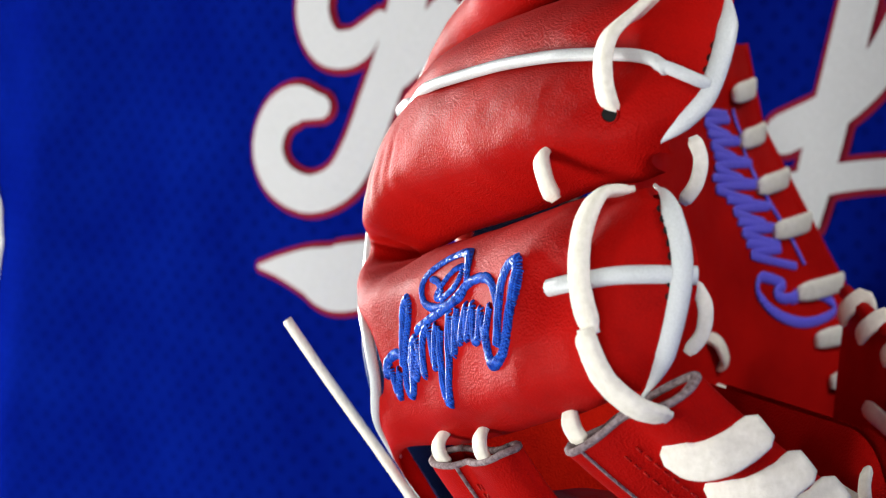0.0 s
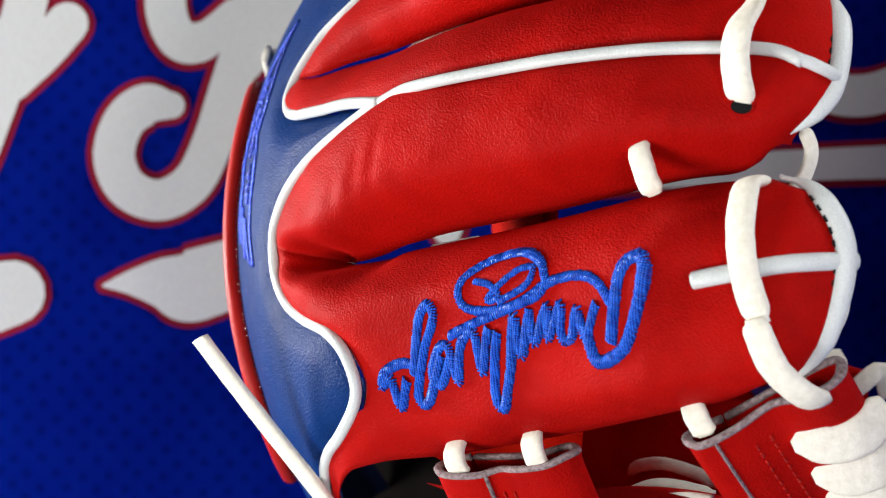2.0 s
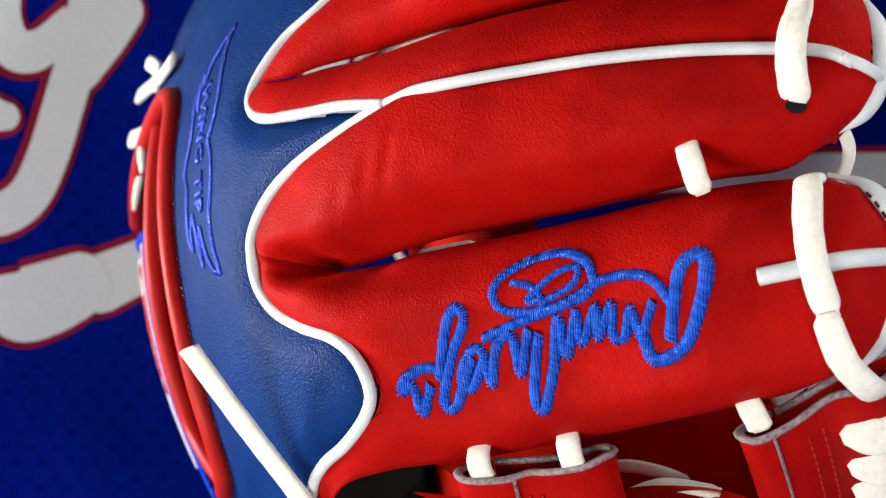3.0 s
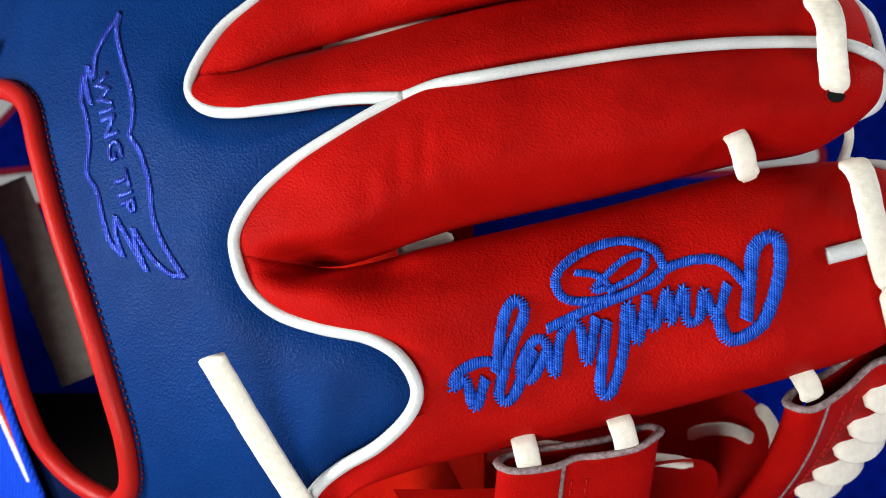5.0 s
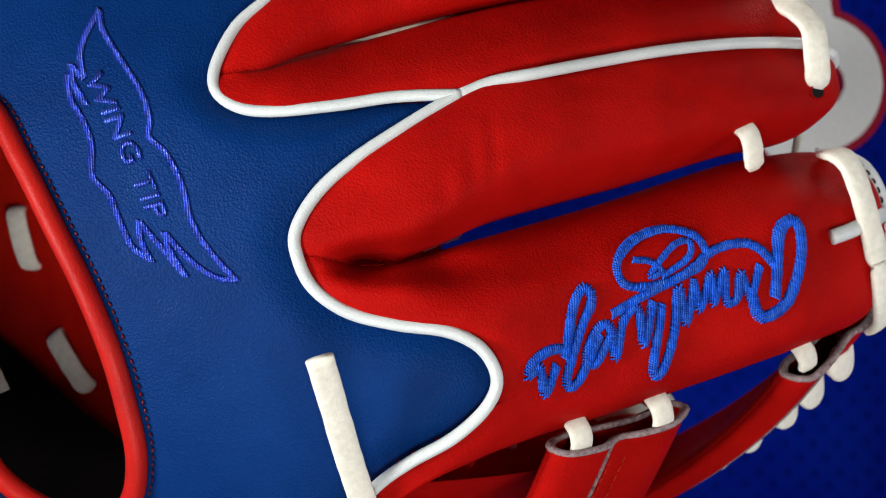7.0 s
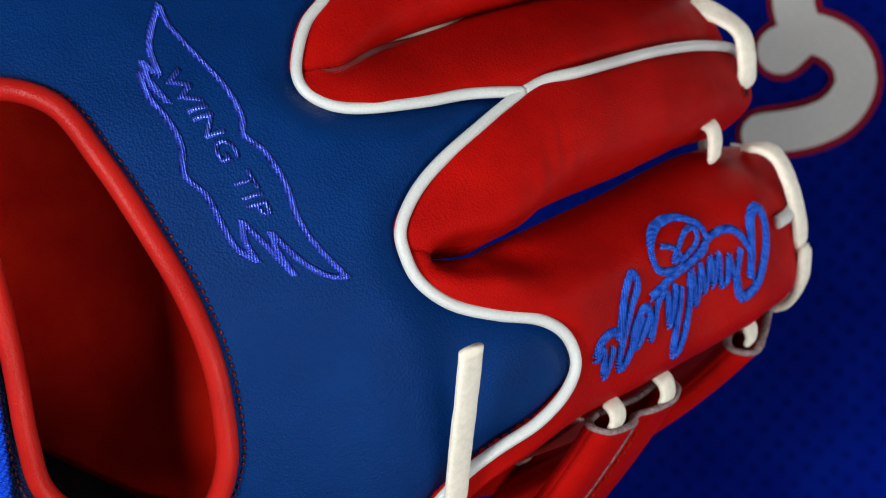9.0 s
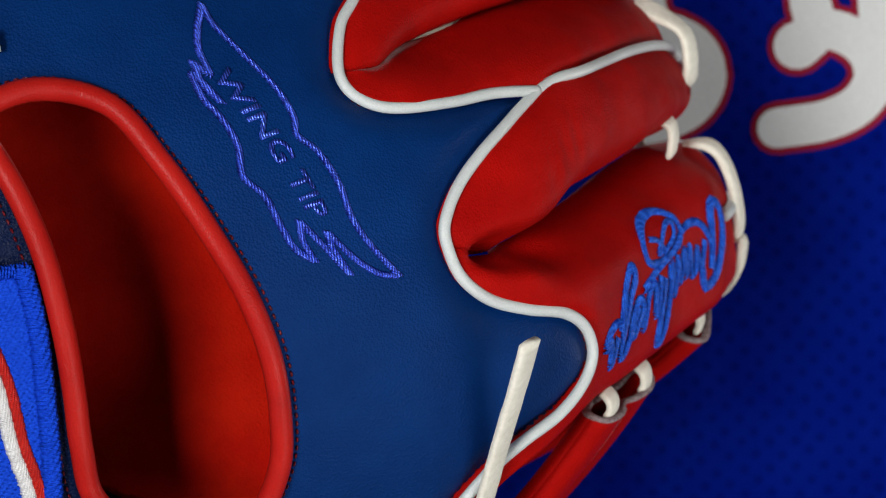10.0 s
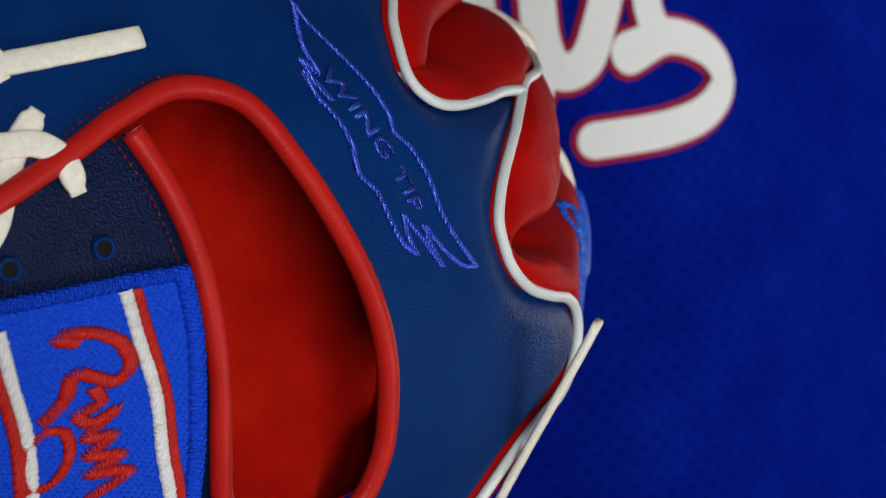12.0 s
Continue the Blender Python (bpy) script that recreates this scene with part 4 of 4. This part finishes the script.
WING_R = [(-0.0671, 0.0532), (-0.0670, 0.0489), (-0.0645, 0.0423), (-0.0614, 0.0351), (-0.0602, 0.0289), (-0.0606, 0.0252), (-0.0577, 0.0215), (-0.0552, 0.0148), (-0.0539, 0.0077), (-0.0511, 0.0018), (-0.0462, -0.0049)]
WING_L = [(-0.0671, 0.0532), (-0.0703, 0.0479), (-0.0718, 0.0435), (-0.0717, 0.0385), (-0.0737, 0.0415)]
WING_M = [(-0.0716, 0.0327), (-0.0745, 0.0393), (-0.0744, 0.0342), (-0.0725, 0.0296), (-0.0712, 0.0240), (-0.0715, 0.0179), (-0.0686, 0.0136), (-0.0667, 0.0075), (-0.0647, 0.0027), (-0.0614, -0.0003)]
FEATHER = [(-0.0614, -0.0003), (-0.0632, 0.0040), (-0.0634, 0.0080)]
FEATHER_2 = [(-0.0634, 0.0080), (-0.0601, 0.0032), (-0.0553, -0.0036)]
FEATHER_3 = [(-0.0553, -0.0036), (-0.0581, 0.0020), (-0.0588, 0.0053)]
FEATHER_4 = [(-0.0588, 0.0053), (-0.0543, -0.0005), (-0.0500, -0.0040), (-0.0462, -0.0049)]
FEATHER_5 = [(-0.0737, 0.0415), (-0.0735, 0.0365), (-0.0716, 0.0327)]
for line in (WING_R, WING_L, WING_M, FEATHER, FEATHER_2, FEATHER_3, FEATHER_4, FEATHER_5):
    part("wing_embroidery", satin(back_panel, line, 0.0011, 0.00036, 0.00020, 0.8), THREAD_VIOLET, back_panel, "violet-blue stitched wing outline", kind="stuff")


def stitched_words(words, start, end, height, ob, material, label):
    """Words in the built-in font, laid on a part between two points of (x, z)."""
    cu = bpy.data.curves.new("words", "FONT")
    cu.body, cu.size, cu.extrude, cu.offset, cu.resolution_u = words, 1.0, 0.0, 0.018, 3
    tmp = bpy.data.objects.new("words", cu)
    scene.collection.objects.link(tmp)
    bpy.context.view_layer.update()
    me = bpy.data.meshes.new_from_object(tmp.evaluated_get(bpy.context.evaluated_depsgraph_get()))
    bpy.data.objects.remove(tmp)
    bm = bmesh.new()
    bm.from_mesh(me)
    xs = [v.co.x for v in bm.verts]
    tall = max(v.co.y for v in bm.verts)
    a, b = np.array(start), np.array(end)
    along = (b - a) / (max(xs) - min(xs))
    up = np.array([-(b - a)[1], (b - a)[0]])
    up *= height / tall / np.linalg.norm(up)
    bmesh.ops.subdivide_edges(bm, edges=[e for e in bm.edges if e.calc_length() > 0.2], cuts=2)
    geom = bmesh.ops.extrude_face_region(bm, geom=list(bm.faces))
    top = {v for v in geom["geom"] if isinstance(v, bmesh.types.BMVert)}
    for v in bm.verts:
        q = a + along * (v.co.x - min(xs)) + up * v.co.y
        c, _ = drape(ob, q[0], q[1], 0.00045 if v in top else -0.0002)
        v.co = c
    bm.to_mesh(me)
    bm.free()
    me.materials.clear()
    me.materials.append(material)
    o = new("stitched_lettering", me)
    o.parent = ob
    return tagged(o, label)


stitched_words("WING TIP", (-0.0716, 0.0388), (-0.0612, 0.0078), 0.0036, back_panel, THREAD_VIOLET, "stitched words WING TIP in violet thread")

# stitching along the bindings
for path_xz, off, holder in ((rim_xz, 0.0027, back_panel), (strap_xz, -0.0029, strap)):
    t = np.gradient(path_xz, axis=0)
    t /= np.linalg.norm(t, axis=1)[:, None]
    side = np.stack([-t[:, 1], t[:, 0]], 1)
    line = path_xz + side * off
    pts = np.array([on_back(x, z, 0.0004 if holder is back_panel else -0.0014) for x, z in line])
    nn = np.array([back_normal(x, z) for x, z in line])
    part("binding_stitches", stitches(pts, 0.0009, 0.0009, 0.00022, nn, 0.0), THREAD_MAROON, holder, "red binding stitches", kind="stuff")


def painted_lace_hole(ob, x, z, r=0.0021, turn=0.0, long=1.0):
    """a lace hole: a flat disc painted dark for its inner shade, with a slightly raised leather lip"""
    ring, lip = [], []
    for u in np.linspace(0, 2 * math.pi, 20, endpoint=False):
        a, b = r * math.cos(u) * long, r * math.sin(u)
        q = (x + a * math.cos(turn) - b * math.sin(turn), z + a * math.sin(turn) + b * math.cos(turn))
        ring.append(tuple(drape(ob, *q, 0.00018)[0]))
        lip.append(drape(ob, *q, 0.0002)[0])
    mid = tuple(drape(ob, x, z, 0.00018)[0])
    hole = part("painted_lace_hole", (ring + [mid], [(k, (k + 1) % 20, 20) for k in range(20)]), DARK, ob, "flat disc painted dark as the shade inside a lace hole", smooth=False)
    part("hole_lip", sweep(lip + lip[:1], 0.00022, 6), RED, hole)


painted_lace_hole(index, 0.0865, 0.0318, 0.0016, 0.0, 1.3)


# ---- glove: strap patch, eyelets and wrist laces ----
PATCH_TOP = [(-0.150, 0.0020), (-0.1298, 0.0033), (-0.1223, 0.0037), (-0.1130, 0.0044), (-0.1044, 0.0046)]
PATCH_SIDE = [(-0.1044, 0.0046), (-0.1023, -0.0072), (-0.1002, -0.0203), (-0.0957, -0.0406), (-0.090, -0.062)]


def patch_xz(u, v):
    """u: from the far end to the side by the binding, v: down the patch"""
    top, side = spline(PATCH_TOP, 41), spline(PATCH_SIDE, 41)
    return top[int(round(u * 40))] + side[int(round(v * 40))] - side[0]


patch = part("strap_patch", sheet(lambda u, v: on_back(*patch_xz(u, v), 0.0004), np.linspace(0, 1, 41), np.linspace(0, 1, 41)), PATCH, strap, "bright blue woven patch with red emblem")
top_line, side_line = spline(PATCH_TOP, 120), spline(PATCH_SIDE, 120)
part("patch_border", satin(patch, [(a + 0.0008, b - 0.0008) for a, b in PATCH_TOP[:-1]] + [(-0.1052, 0.0037)], 0.0028, 0.0004, 0.00026, 0.1), PATCH, patch, "raised blue satin border", kind="stuff")
part("patch_border", satin(patch, [(a - 0.0013, b - 0.0006) for a, b in PATCH_SIDE], 0.0028, 0.0004, 0.00026, 0.1), PATCH, patch, "raised blue satin border", kind="stuff")
STRIPE = [(-0.1142, 0.0018), (-0.1120, -0.0073), (-0.1083, -0.0184), (-0.1050, -0.0296), (-0.1010, -0.0391), (-0.096, -0.052)]
for dx, material, w, say in ((0.0, THREAD_WHITE, 0.0018, "white stripe"), (0.0016, THREAD_RED, 0.0013, "red stripe"), (-0.0165, THREAD_WHITE, 0.0016, "white stripe"), (-0.0181, THREAD_RED, 0.0013, "red stripe")):
    part("patch_stripe", satin(patch, [(a + dx, b - (0.004 if dx < -0.01 else 0)) for a, b in STRIPE], w, 0.0004, 0.00024, 0.0), material, patch, say, kind="stuff")
LOOP = [(-0.1205, -0.0062), (-0.1232, -0.0052), (-0.1212, -0.0042), (-0.1168, -0.0056), (-0.1140, -0.0083), (-0.1128, -0.0123), (-0.1148, -0.0145), (-0.1171, -0.0133), (-0.1205, -0.0120), (-0.1212, -0.0165), (-0.1235, -0.0200)]
TAIL = [(-0.1175, -0.0150), (-0.1160, -0.0180), (-0.1190, -0.0195), (-0.1165, -0.0215), (-0.1135, -0.0195), (-0.1170, -0.0240), (-0.1130, -0.0245), (-0.1160, -0.0275), (-0.1110, -0.0285), (-0.1150, -0.0310), (-0.1090, -0.0320), (-0.114, -0.036)]
RING = [(-0.1225, -0.0215), (-0.1200, -0.0225), (-0.1185, -0.0270), (-0.1195, -0.0315), (-0.1225, -0.0320), (-0.1245, -0.0285), (-0.1245, -0.0240), (-0.1225, -0.0215)]
for line, w in ((LOOP, 0.0016), (TAIL, 0.0014), (RING, 0.0011)):
    part("patch_emblem", satin(patch, line, w * 1.35, 0.00036, 0.00024, 0.3), THREAD_RED, patch, "raised red satin-stitch emblem", kind="stuff")


def eyelet(x, z):
    c, n = on_back(x, z, -0.0016), back_normal(x, z)
    a = np.cross(n, (0, 0, 1.0))
    a /= np.linalg.norm(a)
    b = np.cross(n, a)
    ring = [c + (a * math.cos(u) + b * math.sin(u)) * 0.0019 for u in np.linspace(0, 2 * math.pi, 25)]
    e = part("eyelet", sweep(ring, 0.00050, 8, n), BLUE, strap)
    # flat disc, the eyelet's inner shade put into its colour
    disc = [tuple(c + n * 0.00015 + (a * math.cos(u) + b * math.sin(u)) * 0.0017) for u in np.linspace(0, 2 * math.pi, 24, endpoint=False)]
    part("eyelet_hole_shade", (disc, [tuple(range(24))]), DARK, e, smooth=False)


for q in ((-0.1159, 0.0101), (-0.1285, 0.0087)):
    eyelet(*q)


# grey plate taken for a display stand arm, joined to the glove
strap_piece("stand_plate", [(-0.1070, 0.0580, 0.0180), (-0.1010, 0.0600, 0.0030), (-0.0945, 0.0605, -0.0130), (-0.0880, 0.0610, -0.0290)], 0.0112, 0.0018, (0, -1, 0), GREY_PLATE, "grey plate inside the wrist, taken for a display stand arm")

# wrist laces
strap_piece("wrist_lace", [(-0.1450, 0.0720, 0.0430), (-0.1244, 0.0549, 0.0455), (-0.1142, 0.0455, 0.0468), (-0.1030, 0.0348, 0.0484)], 0.0046, 0.0021, back_normal(-0.115, 0.046), label="cream wrist lace with a cut end")
strap_piece("wrist_lace", [(-0.1450, 0.0690, 0.0305), (-0.1289, 0.0553, 0.0308), (-0.1242, 0.0500, 0.0305), (-0.1215, 0.0462, 0.0270), (-0.1198, 0.0450, 0.0206)], 0.0050, 0.0021, back_normal(-0.12, 0.028))
strap_piece("wrist_lace", [(-0.1345, 0.0600, 0.0120), (-0.1312, 0.0570, 0.0173), (-0.1260, 0.0540, 0.0293), (-0.1218, 0.0500, 0.0365)], 0.0050, 0.0021, back_normal(-0.12, 0.028))
strap_piece("wrist_lace", [(-0.1400, 0.0690, 0.0520), (-0.1262, 0.0570, 0.0480), (-0.1245, 0.0545, 0.0425)], 0.0042, 0.0021, back_normal(-0.12, 0.045))
